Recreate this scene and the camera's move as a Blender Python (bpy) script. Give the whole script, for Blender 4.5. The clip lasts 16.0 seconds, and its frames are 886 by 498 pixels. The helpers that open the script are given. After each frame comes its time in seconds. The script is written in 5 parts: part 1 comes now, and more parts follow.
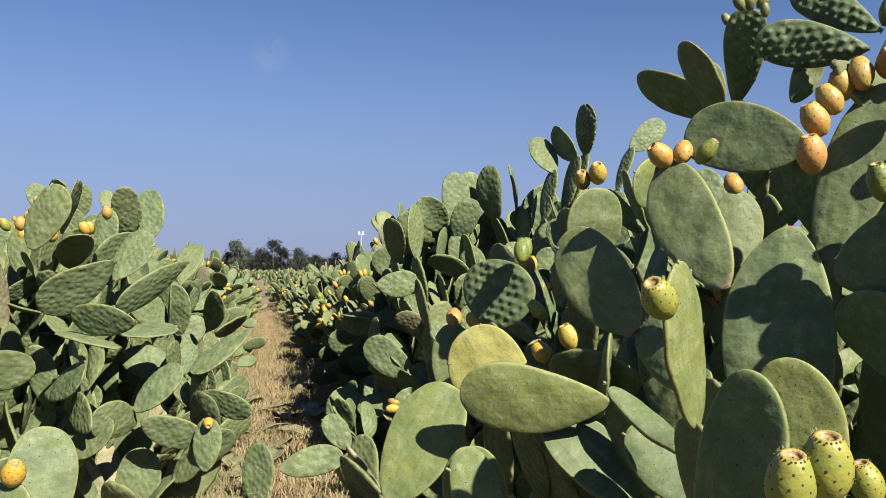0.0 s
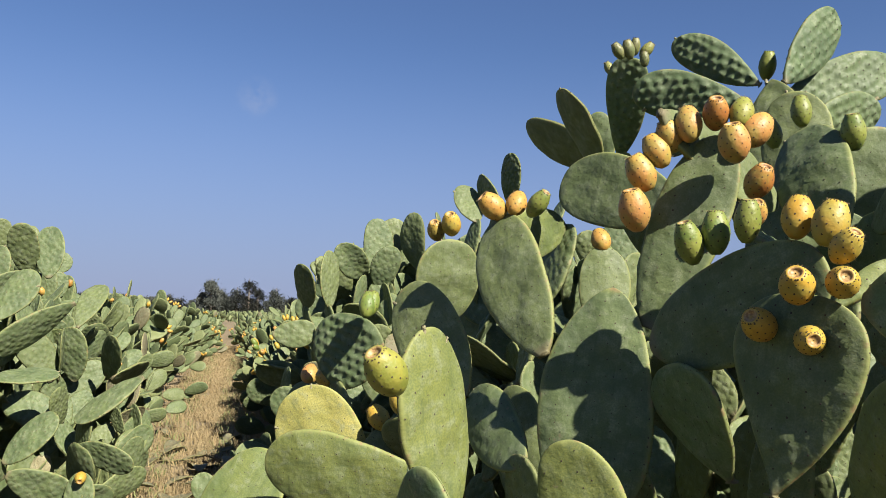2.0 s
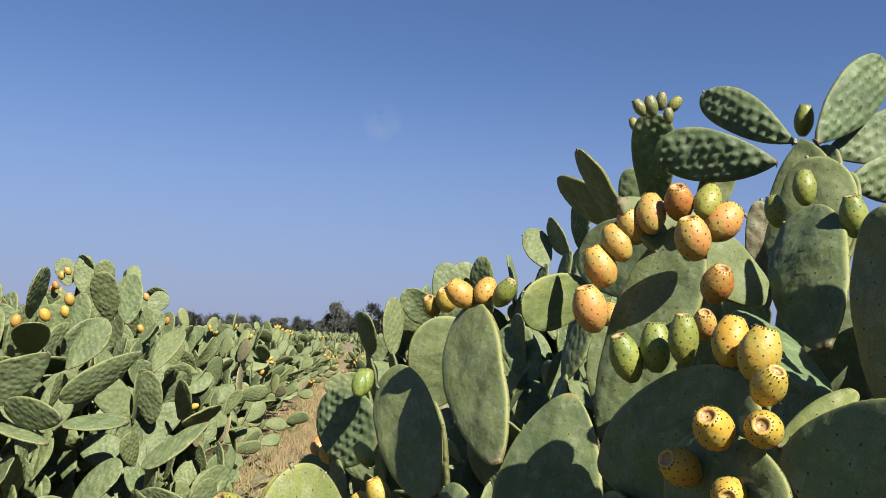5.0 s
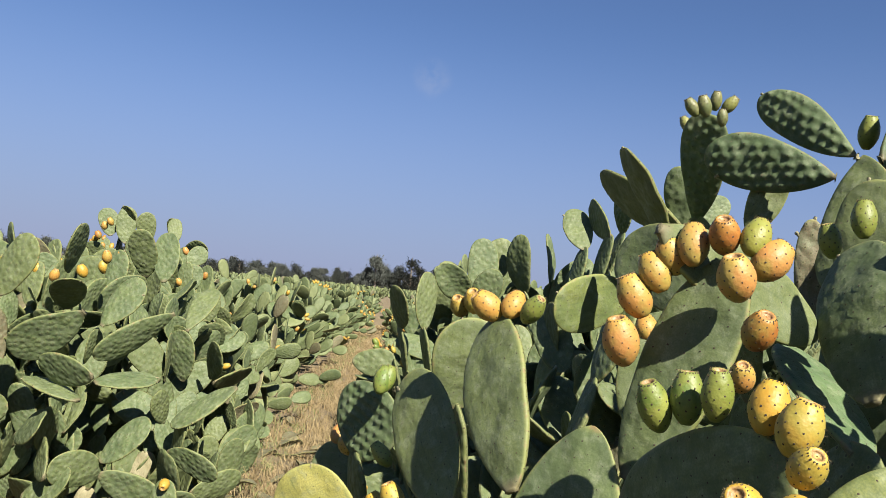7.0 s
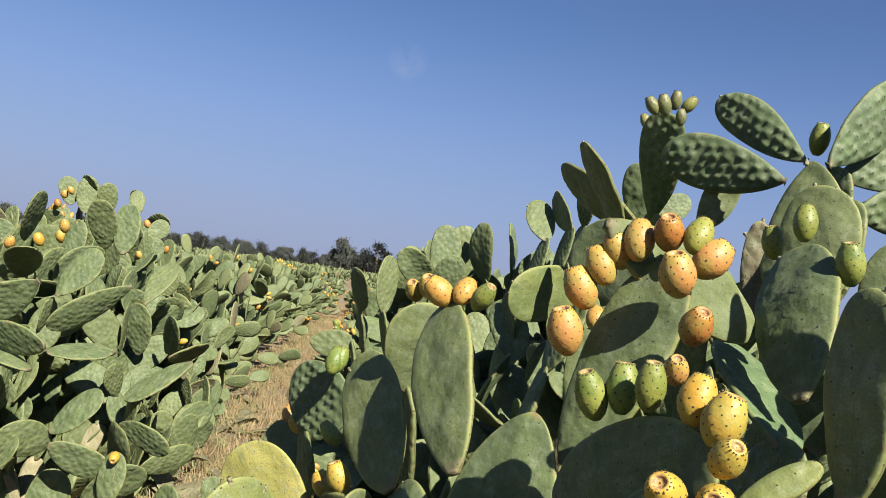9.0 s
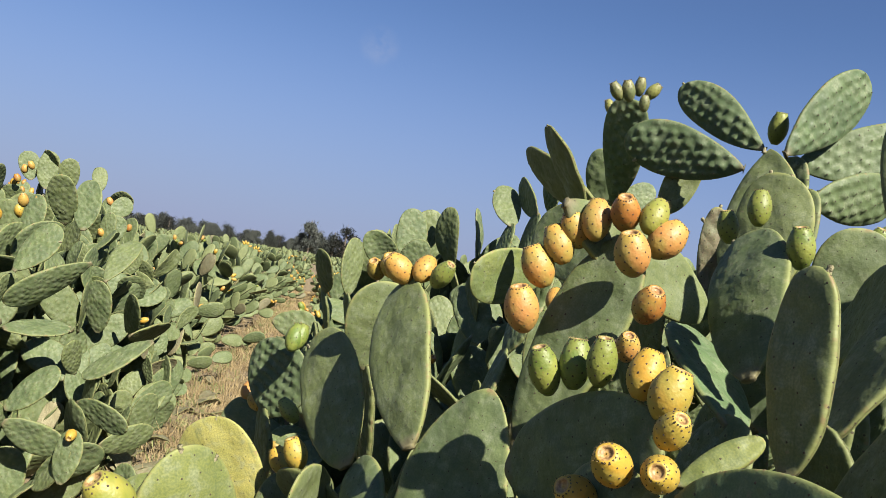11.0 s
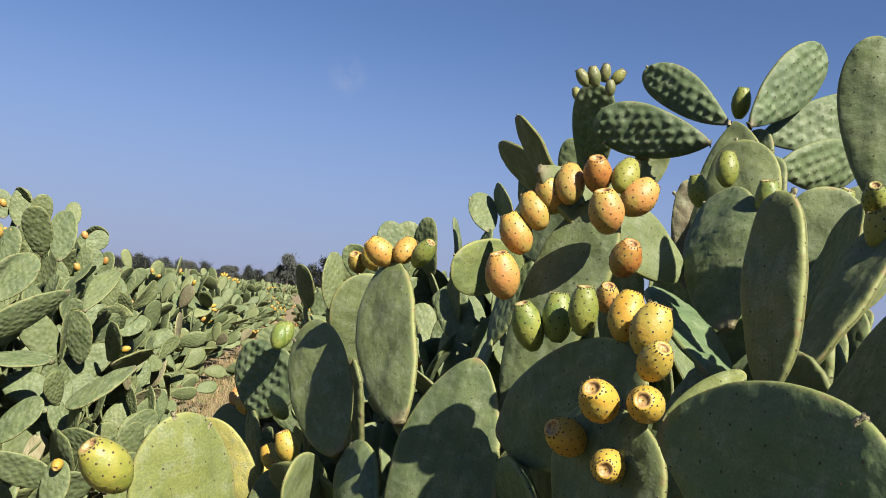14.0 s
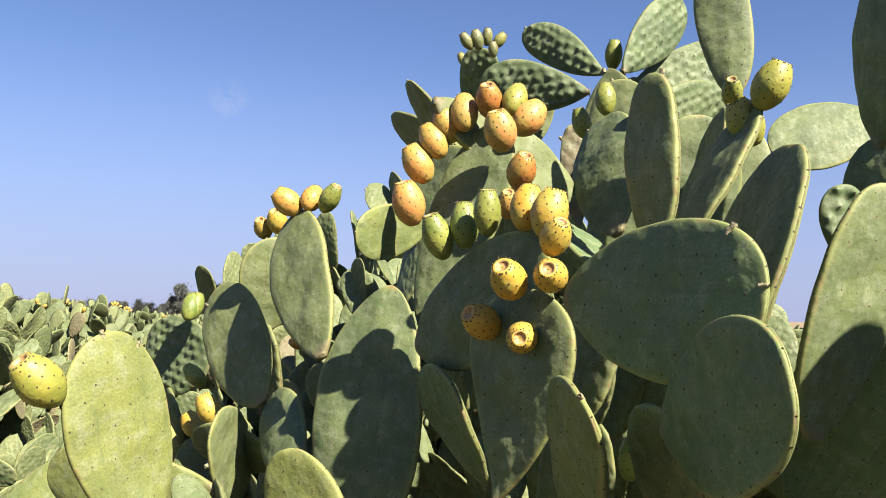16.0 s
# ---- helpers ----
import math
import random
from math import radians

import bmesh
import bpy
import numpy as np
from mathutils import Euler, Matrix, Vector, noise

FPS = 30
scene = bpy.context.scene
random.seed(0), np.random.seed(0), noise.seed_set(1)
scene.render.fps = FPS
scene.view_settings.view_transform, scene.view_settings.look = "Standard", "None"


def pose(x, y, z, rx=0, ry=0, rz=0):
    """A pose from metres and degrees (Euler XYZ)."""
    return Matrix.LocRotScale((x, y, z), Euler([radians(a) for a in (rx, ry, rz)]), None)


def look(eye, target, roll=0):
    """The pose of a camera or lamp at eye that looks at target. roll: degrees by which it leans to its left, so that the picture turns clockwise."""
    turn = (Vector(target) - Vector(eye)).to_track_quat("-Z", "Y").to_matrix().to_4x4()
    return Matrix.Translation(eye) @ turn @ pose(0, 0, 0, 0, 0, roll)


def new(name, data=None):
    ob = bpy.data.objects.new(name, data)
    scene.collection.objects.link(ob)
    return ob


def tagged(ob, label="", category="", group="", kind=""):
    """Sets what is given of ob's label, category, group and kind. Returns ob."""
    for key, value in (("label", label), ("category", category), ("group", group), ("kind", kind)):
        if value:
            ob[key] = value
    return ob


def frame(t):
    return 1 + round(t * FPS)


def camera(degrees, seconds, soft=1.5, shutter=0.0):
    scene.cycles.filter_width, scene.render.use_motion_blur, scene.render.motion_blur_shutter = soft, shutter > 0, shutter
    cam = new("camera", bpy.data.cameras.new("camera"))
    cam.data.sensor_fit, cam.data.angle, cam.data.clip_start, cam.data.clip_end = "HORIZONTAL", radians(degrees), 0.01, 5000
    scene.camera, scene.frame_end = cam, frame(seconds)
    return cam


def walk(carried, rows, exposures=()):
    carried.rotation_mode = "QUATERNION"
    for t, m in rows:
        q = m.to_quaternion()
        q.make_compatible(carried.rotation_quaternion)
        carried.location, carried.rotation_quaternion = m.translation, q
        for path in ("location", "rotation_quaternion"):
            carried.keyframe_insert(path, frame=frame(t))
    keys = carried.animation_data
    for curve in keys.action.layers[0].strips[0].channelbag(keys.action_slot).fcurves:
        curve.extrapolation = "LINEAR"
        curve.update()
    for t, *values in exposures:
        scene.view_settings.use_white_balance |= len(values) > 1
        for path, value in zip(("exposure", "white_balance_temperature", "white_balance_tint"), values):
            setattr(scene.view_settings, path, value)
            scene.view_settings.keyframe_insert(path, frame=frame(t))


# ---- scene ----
cam = camera(57.7, 16.0, 0.6)
METRES, EYE, TILT, LEAN, TURN = 1.7, 1.4, 1.6, 0.0, -13.0
ROWS = [
    (0.0, 0.0, 0.0, 0.0, 0.0, 0.0, -0.0),
    (0.5, 0.0567, 0.0058, -0.0139, -0.57, 0.56, -0.05),
    (1.0, 0.1113, 0.0102, -0.0061, -1.44, 1.45, -0.16),
    (1.5, 0.1816, 0.0615, 0.0011, -1.98, 2.44, -0.97),
    (2.0, 0.2625, 0.1172, 0.0175, -1.44, 3.33, -1.66),
    (2.5, 0.3247, 0.133, 0.0265, 0.27, 3.9, -2.05),
    (3.0, 0.4234, 0.1256, 0.0379, 2.39, 4.26, -2.39),
    (3.5, 0.4813, 0.1321, 0.0568, 4.26, 4.44, -2.07),
    (4.0, 0.4863, 0.1462, 0.074, 5.63, 5.13, -1.48),
    (6.5, 0.499, 0.2295, 0.1992, 9.67, 2.35, -4.23),
    (7.0, 0.4965, 0.2348, 0.2023, 10.04, 1.45, -5.49),
    (7.5, 0.4909, 0.2435, 0.1975, 10.01, 0.7, -6.62),
    (8.0, 0.5056, 0.2341, 0.1966, 9.57, 0.37, -7.18),
    (8.5, 0.5097, 0.226, 0.2007, 8.93, 0.57, -7.47),
    (9.0, 0.5163, 0.2232, 0.2042, 7.64, 0.69, -8.02),
    (9.5, 0.5387, 0.2246, 0.1995, 5.91, 0.48, -8.62),
    (12.0, 0.5232, 0.2192, 0.1928, 5.33, -0.01, -9.27),
    (12.5, 0.5218, 0.2154, 0.1924, 5.67, -0.15, -9.13),
    (13.0, 0.5175, 0.2116, 0.1905, 5.96, -0.24, -8.78),
    (13.5, 0.5191, 0.2091, 0.1804, 5.52, 0.43, -7.74),
    (14.0, 0.5383, 0.2059, 0.1304, 3.91, 2.0, -5.76),
    (14.5, 0.5446, 0.1882, 0.0783, 1.93, 3.33, -3.53),
    (15.0, 0.5364, 0.1833, 0.0436, -0.15, 3.68, -1.94),
    (15.5, 0.5323, 0.1679, 0.0294, -1.96, 3.53, -1.11),
    (16.0, 0.5312, 0.1606, 0.0224, -3.2, 3.31, -0.65),
]
walk(cam, [(t, pose(0, 0, EYE, TILT, LEAN, TURN) @ pose(METRES * x, METRES * y, METRES * z, 90 + pitch, roll, yaw)) for t, x, y, z, yaw, pitch, roll in ROWS],
     exposures=((0.0, 1.42, 6500, 10), (13.5, 1.42, 6500, 10), (14.0, 1.44, 6550, 11), (14.5, 1.49, 6650, 12), (15.2, 1.77, 6850, 14), (16.0, 1.95, 6850, 14)))

# ---- light and sky ----
SUN_ELEV, SUN_AZ = 39.5, 157.0      # degrees; azimuth clockwise from +y
sun_way = Vector((math.sin(radians(SUN_AZ)) * math.cos(radians(SUN_ELEV)), math.cos(radians(SUN_AZ)) * math.cos(radians(SUN_ELEV)), math.sin(radians(SUN_ELEV))))
world = bpy.data.worlds.new("sky")
scene.world = world
world.use_nodes = True
wn, wl = world.node_tree.nodes, world.node_tree.links
sky = wn.new("ShaderNodeTexSky")
sky.sky_type, sky.sun_disc = "NISHITA", False
sky.sun_elevation, sky.sun_rotation = radians(SUN_ELEV), radians(SUN_AZ)
sky.air_density, sky.dust_density, sky.ozone_density, sky.altitude = 1.1, 0.2, 4.0, 60
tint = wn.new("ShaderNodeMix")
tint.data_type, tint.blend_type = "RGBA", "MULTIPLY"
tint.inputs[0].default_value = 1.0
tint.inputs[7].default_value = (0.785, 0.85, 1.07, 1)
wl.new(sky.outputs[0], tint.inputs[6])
# thin lavender haze low over the land
spot, split, low = wn.new("ShaderNodeTexCoord"), wn.new("ShaderNodeSeparateXYZ"), wn.new("ShaderNodeMapRange")
wl.new(spot.outputs["Generated"], split.inputs[0])
wl.new(split.outputs[2], low.inputs[0])
low.interpolation_type = "SMOOTHSTEP"
low.inputs[1].default_value, low.inputs[2].default_value, low.inputs[3].default_value, low.inputs[4].default_value = -0.02, 0.34, 0.85, 0.0
haze = wn.new("ShaderNodeMix")
haze.data_type = "RGBA"
haze.inputs[7].default_value = (2.85, 3.45, 5.9, 1)
wl.new(low.outputs[0], haze.inputs[0])
wl.new(tint.outputs[2], haze.inputs[6])
# one faint wisp of cloud
wisp, gap, ragged = wn.new("ShaderNodeVectorMath"), wn.new("ShaderNodeMapRange"), wn.new("ShaderNodeTexNoise")
wisp.operation = "DISTANCE"
wisp.inputs[1].default_value = (0.0132, 0.9666, 0.2558)
wl.new(spot.outputs["Generated"], wisp.inputs[0])
gap.interpolation_type = "SMOOTHSTEP"
gap.inputs[1].default_value, gap.inputs[2].default_value, gap.inputs[3].default_value, gap.inputs[4].default_value = 0.002, 0.030, 0.34, 0.0
wl.new(wisp.outputs["Value"], gap.inputs[0])
ragged.inputs["Scale"].default_value, ragged.inputs["Detail"].default_value = 38.0, 6.0
wl.new(spot.outputs["Generated"], ragged.inputs["Vector"])
thin, cloud = wn.new("ShaderNodeMath"), wn.new("ShaderNodeMix")
thin.operation = "MULTIPLY"
wl.new(gap.outputs[0], thin.inputs[0])
shred = wn.new("ShaderNodeMapRange")
shred.inputs[1].default_value, shred.inputs[2].default_value = 0.40, 0.72
wl.new(ragged.outputs[0], shred.inputs[0])
wl.new(shred.outputs[0], thin.inputs[1])
cloud.data_type = "RGBA"
cloud.inputs[7].default_value = (5.4, 5.6, 6.6, 1)
wl.new(thin.outputs[0], cloud.inputs[0])
wl.new(haze.outputs[2], cloud.inputs[6])
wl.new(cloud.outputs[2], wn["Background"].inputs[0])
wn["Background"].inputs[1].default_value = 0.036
sun = new("sun", bpy.data.lights.new("sun", "SUN"))
sun.data.energy, sun.data.angle, sun.data.color = 5.0, radians(0.53), (1.0, 0.93, 0.82)
sun.matrix_world = look(sun_way * 50, (0, 0, 0))

# ---- materials ----


class Nodes:
    """A small helper to wire node materials."""

    def __init__(self, name):
        self.m = bpy.data.materials.new(name)
        self.m.use_nodes = True
        self.t = self.m.node_tree
        self.b = self.t.nodes["Principled BSDF"]

    def add(self, kind, inputs=None, **props):
        n = self.t.nodes.new("ShaderNode" + kind)
        for k, v in props.items():
            setattr(n, k, v)
        for k, v in (inputs or {}).items():
            self.put(n.inputs[k], v)
        return n

    def put(self, socket, v):
        if isinstance(v, bpy.types.NodeSocket):
            self.t.links.new(v, socket)
        else:
            socket.default_value = v

    def mix(self, fac, a, b, blend="MIX"):
        n = self.t.nodes.new("ShaderNodeMix")
        n.data_type, n.blend_type = "RGBA", blend
        self.put(n.inputs[0], fac)
        self.put(n.inputs[6], (*a, 1) if isinstance(a, tuple) else a)
        self.put(n.inputs[7], (*b, 1) if isinstance(b, tuple) else b)
        return n.outputs[2]

    def math(self, op, a, b=0.0, clamp=False):
        n = self.t.nodes.new("ShaderNodeMath")
        n.operation, n.use_clamp = op, clamp
        self.put(n.inputs[0], a)
        self.put(n.inputs[1], b)
        return n.outputs[0]

    def ramp(self, x, lo, hi, a=0.0, b=1.0):
        n = self.add("MapRange", {0: x, 1: lo, 2: hi, 3: a, 4: b}, interpolation_type="SMOOTHSTEP")
        return n.outputs[0]

    def noise(self, vec, scale, detail=3.0, rough=0.55):
        n = self.add("TexNoise", {"Scale": scale, "Detail": detail, "Roughness": rough})
        if vec is not None:
            self.put(n.inputs["Vector"], vec)
        return n.outputs[0]

    def bump(self, height, strength, distance, normal=None):
        n = self.add("Bump", {"Height": height, "Strength": strength, "Distance": distance})
        if normal is not None:
            self.put(n.inputs["Normal"], normal)
        return n.outputs[0]


def pad_material(name, dull, fresh, yellow, spacing=0.030, relief=0.20, dots=True, dusty=1.0, rimmed=0.6, joined=False):
    """Cactus skin: waxy grey-green with rows of dark areoles, quilted between them, corky scars and a paler rim."""
    k = Nodes(name)
    uv = k.add("UVMap").outputs[0]
    rnd = k.add("ObjectInfo").outputs["Random"]
    shift = k.add("CombineXYZ", {0: k.math("MULTIPLY", rnd, 7.0), 1: k.math("MULTIPLY", rnd, 3.0)}).outputs[0]
    at = k.add("VectorMath", {0: uv, 1: shift}, operation="ADD").outputs[0]
    n1 = k.noise(at, 9.0, 4.0)
    n2 = k.noise(at, 60.0, 4.0, 0.65)
    n3 = k.noise(at, 260.0, 2.0)
    col = k.mix(k.ramp(n1, 0.35, 0.68), dull, fresh)
    col = k.mix(k.math("MULTIPLY", k.ramp(rnd, 0.25, 1.0), 0.4), col, yellow)
    dust = k.math("MULTIPLY", k.ramp(n2, 0.38, 0.72, 0.15, 1.0), k.ramp(k.noise(at, 14.0, 3.0, 0.6), 0.38, 0.66, 0.0, 0.55 * dusty))
    col = k.mix(dust, col, (0.171, 0.193, 0.132))
    bloom = k.math("MULTIPLY", k.ramp(k.noise(at, 34.0, 4.0, 0.62), 0.47, 0.66), k.ramp(n1, 0.4, 0.6, 0.15, 0.5))
    col = k.mix(bloom, col, (0.205, 0.228, 0.140))
    streak = k.noise(k.add("Mapping", {"Vector": at, "Scale": (75.0, 9.0, 1.0)}).outputs[0], 1.0, 3.0, 0.6)
    col = k.mix(k.ramp(streak, 0.50, 0.72, 0.0, 0.5), col, (0.064, 0.087, 0.034))
    col = k.mix(k.ramp(n3, 0.35, 0.65, 0.0, 0.4), col, (0.050, 0.076, 0.030))
    # joints darkened or paled one by one, standing in for shading among them
    if joined:
        each = k.add("NewGeometry").outputs["Random Per Island"]
        col = k.mix(k.ramp(each, 0.0, 0.5, 0.45, 0.0), col, (0.052, 0.074, 0.030))
        col = k.mix(k.ramp(each, 0.7, 1.0, 0.0, 0.4), col, (0.204, 0.217, 0.091))
    rim = k.add("Attribute", attribute_name="rim").outputs["Fac"]
    col = k.mix(k.math("MULTIPLY", k.ramp(rim, 0.45, 1.0), rimmed), col, (0.242, 0.253, 0.076))
    chafe = k.math("MULTIPLY", k.ramp(rim, 0.55, 0.95), k.ramp(k.noise(at, 38.0, 4.0, 0.7), 0.52, 0.64))
    col = k.mix(k.math("MULTIPLY", chafe, 0.75), col, (0.189, 0.125, 0.064))
    # corky scars and old brown skin near the joint
    scar = k.ramp(k.noise(at, 23.0, 5.0, 0.7), 0.66, 0.72)
    col = k.mix(k.math("MULTIPLY", scar, 0.6), col, (0.166, 0.137, 0.084))
    joint = k.add("Attribute", attribute_name="joint").outputs["Fac"]
    col = k.mix(k.math("MULTIPLY", k.ramp(k.math("ADD", joint, k.math("MULTIPLY", n2, 0.3)), 0.75, 1.1), 0.7), col, (0.144, 0.114, 0.068))
    # areoles on a staggered lattice
    skew = k.add("Mapping", {"Vector": at, "Rotation": (0, 0, radians(38)), "Scale": (1 / spacing, 0.86 / spacing, 1)}).outputs[0]
    vor = k.add("TexVoronoi", {"Vector": skew, "Scale": 1.0, "Randomness": 0.7}, voronoi_dimensions="2D", feature="F1").outputs["Distance"]
    if dots:
        halo = k.ramp(vor, 0.05, 0.20, 1.0, 0.0)
        col = k.mix(k.math("MULTIPLY", halo, 0.4), col, (0.212, 0.227, 0.098))
        col = k.mix(k.math("MULTIPLY", k.ramp(vor, 0.055, 0.095, 1.0, 0.0), k.ramp(n2, 0.3, 0.6, 0.45, 0.9)), col, (0.034, 0.026, 0.015))
    k.put(k.b.inputs["Base Color"], col)
    k.put(k.b.inputs["Roughness"], k.ramp(n2, 0.3, 0.7, 0.52, 0.78))
    k.put(k.b.inputs["Specular IOR Level"], 0.3)
    quilt = k.bump(k.ramp(vor, 0.0, 0.62, 1.0, 0.0), relief if dots or joined else 0.05, 0.010)
    lumps = k.bump(k.noise(at, 20.0, 2.0, 0.5), 0.40, 0.012, quilt)
    fine = k.bump(k.math("ADD", k.math("MULTIPLY", n1, 0.8), k.math("MULTIPLY", n2, 0.4)), 0.65, 0.006, lumps)
    k.put(k.b.inputs["Normal"], fine)
    return k.m


TONES = {   # dull, fresh and yellowing skin colours, areole spacing, relief, dust
    "cactus_skin": ((0.069, 0.096, 0.040), (0.109, 0.140, 0.055), (0.152, 0.163, 0.051), 0.034, 0.34, 1.0),
    # greener copy of the skin for shaded joints, the shade's hue put into the colour
    "deep_green_cactus_skin": ((0.066, 0.115, 0.047), (0.095, 0.149, 0.059), (0.120, 0.156, 0.055), 0.034, 0.15, 0.8),
    "young_cactus_skin": ((0.053, 0.085, 0.038), (0.083, 0.121, 0.051), (0.101, 0.126, 0.047), 0.030, 0.8, 0.9),
    "yellowing_cactus_skin": ((0.250, 0.235, 0.060), (0.330, 0.290, 0.080), (0.300, 0.240, 0.070), 0.034, 0.15, 0.3),
    "pale_cactus_skin": ((0.098, 0.128, 0.039), (0.141, 0.164, 0.044), (0.181, 0.179, 0.043), 0.034, 0.15, 0.4),
}
SKIN, SKIN_SHADE, SKIN_YOUNG, SKIN_YELLOW, SKIN_PALE = (pad_material(name, a, b, c, gap, relief, True, dusty, 0.3) for name, (a, b, c, gap, relief, dusty) in TONES.items())
# the same skins for joints whose areoles are modelled
CLOSE_SKIN = {skin: pad_material("close_" + name, a, b, c, gap, relief, False, dusty, 0.15 if name[:5] == "young" else 0.45)
              for skin, (name, (a, b, c, gap, relief, dusty)) in zip((SKIN, SKIN_SHADE, SKIN_YOUNG, SKIN_YELLOW, SKIN_PALE), TONES.items())}
SKIN_DRY = pad_material("dead_cactus_skin", (0.115, 0.093, 0.055), (0.158, 0.126, 0.073), (0.179, 0.146, 0.089), 0.03, 0.3)
SKIN_FAR = pad_material("field_cactus_skin", (0.069, 0.096, 0.039), (0.111, 0.140, 0.055), (0.148, 0.161, 0.054), 0.030, 0.3, False, 1.0, 0.25, True)


def cork_material():
    k = Nodes("old_corky_stem")
    co = k.add("TexCoord").outputs["Object"]
    n1, n2 = k.noise(co, 7.0, 5.0, 0.7), k.noise(co, 55.0, 4.0, 0.7)
    col = k.mix(k.ramp(n1, 0.35, 0.65), (0.165, 0.148, 0.078), (0.270, 0.244, 0.148))
    col = k.mix(k.ramp(n2, 0.45, 0.75, 0, 0.5), col, (0.148, 0.165, 0.087))
    k.put(k.b.inputs["Base Color"], col)
    k.put(k.b.inputs["Roughness"], 0.85)
    k.put(k.b.inputs["Normal"], k.bump(k.math("ADD", n1, n2), 0.8, 0.012))
    return k.m


CORK = cork_material()


def fruit_material(name, low, high, blush, ripe):
    """Prickly pear rind: blotched, with dark glochid spots and a dry brown crown."""
    k = Nodes(name)
    co = k.add("TexCoord").outputs["Object"]
    rnd = k.add("ObjectInfo").outputs["Random"]
    at = k.add("VectorMath", {0: co, 1: k.add("CombineXYZ", {0: rnd, 1: rnd, 2: rnd}).outputs[0]}, operation="ADD").outputs[0]
    n1, n2 = k.noise(at, 30.0, 3.0), k.noise(at, 180.0, 3.0)
    col = k.mix(k.ramp(n1, 0.35, 0.65), low, high)
    col = k.mix(k.math("MULTIPLY", k.ramp(rnd, 0.3, 1.0), 0.6), col, blush)
    col = k.mix(k.ramp(k.noise(at, 17.0, 3.0), 0.46, 0.66, 0.0, 0.55), col, (0.225, 0.235, 0.050))
    col = k.mix(k.ramp(n2, 0.45, 0.8, 0.0, 0.2), col, (0.22, 0.18, 0.07))
    tone = k.add("Attribute", attribute_name="along").outputs["Fac"]
    col = k.mix(k.ramp(k.math("ADD", tone, k.math("MULTIPLY", n1, 0.5)), 0.95, 1.3, 0.0, 0.55), col, ripe)
    col = k.mix(k.ramp(k.noise(at, 55.0, 5.0, 0.7), 0.62, 0.72, 0.0, 0.35), col, (0.200, 0.110, 0.035))
    crown = k.add("Attribute", attribute_name="rim").outputs["Fac"]
    col = k.mix(k.ramp(k.math("ADD", crown, k.math("MULTIPLY", n2, 0.3)), 0.80, 1.05, 0.0, 0.85), col, k.mix(k.ramp(n2, 0.4, 0.6), (0.40, 0.25, 0.13), (0.20, 0.11, 0.05)))
    k.put(k.b.inputs["Base Color"], col)
    k.put(k.b.inputs["Roughness"], 0.5)
    k.put(k.b.inputs["Specular IOR Level"], 0.4)
    k.put(k.b.inputs["Normal"], k.bump(k.noise(at, 60.0, 2.0), 0.28, 0.006, k.bump(n2, 0.3, 0.002)))
    return k.m


FRUIT = {
    "green": fruit_material("green_fruit_rind", (0.084, 0.131, 0.024), (0.120, 0.155, 0.029), (0.151, 0.163, 0.026), (0.138, 0.165, 0.034)),
    "yellow": fruit_material("yellow_fruit_rind", (0.344, 0.200, 0.024), (0.399, 0.234, 0.031), (0.344, 0.234, 0.038), (0.427, 0.289, 0.034)),
    "orange": fruit_material("orange_fruit_rind", (0.344, 0.186, 0.038), (0.385, 0.206, 0.045), (0.378, 0.165, 0.058), (0.399, 0.261, 0.041)),
    "pale": fruit_material("pale_fruit_rind", (0.158, 0.179, 0.030), (0.227, 0.213, 0.034), (0.179, 0.186, 0.034), (0.261, 0.227, 0.041)),
    "grey": fruit_material("young_bud_rind", (0.089, 0.110, 0.041), (0.144, 0.144, 0.058), (0.131, 0.110, 0.045), (0.179, 0.172, 0.083)),
    "red": fruit_material("russet_fruit_rind", (0.248, 0.096, 0.021), (0.289, 0.131, 0.024), (0.275, 0.089, 0.021), (0.344, 0.193, 0.034)),
}


def ground_material():
    k = Nodes("dry_grassy_soil")
    co = k.add("TexCoord").outputs["Object"]
    n1, n2, n3 = k.noise(co, 0.5, 5.0), k.noise(co, 5.0, 6.0, 0.65), k.noise(co, 45.0, 4.0, 0.7)
    col = k.mix(k.ramp(n2, 0.35, 0.65), (0.120, 0.088, 0.050), (0.195, 0.148, 0.082))
    col = k.mix(k.ramp(n3, 0.4, 0.72, 0, 0.6), col, (0.255, 0.205, 0.115))
    col = k.mix(k.ramp(n1, 0.5, 0.72, 0, 0.35), col, (0.130, 0.130, 0.052))
    k.put(k.b.inputs["Base Color"], col)
    k.put(k.b.inputs["Roughness"], 0.95)
    k.put(k.b.inputs["Normal"], k.bump(k.math("ADD", n2, n3), 0.9, 0.03))
    return k.m


def simple_material(name, a, b, scale, rough=0.8, per_island=0.0):
    k = Nodes(name)
    co = k.add("TexCoord").outputs["Object"]
    col = k.mix(k.ramp(k.noise(co, scale, 4.0), 0.35, 0.65), a, b)
    if per_island:
        r = k.add("NewGeometry").outputs["Random Per Island"]
        col = k.mix(k.math("MULTIPLY", r, per_island), col, tuple(c * 0.45 for c in a))
    k.put(k.b.inputs["Base Color"], col)
    k.put(k.b.inputs["Roughness"], rough)
    return k.m


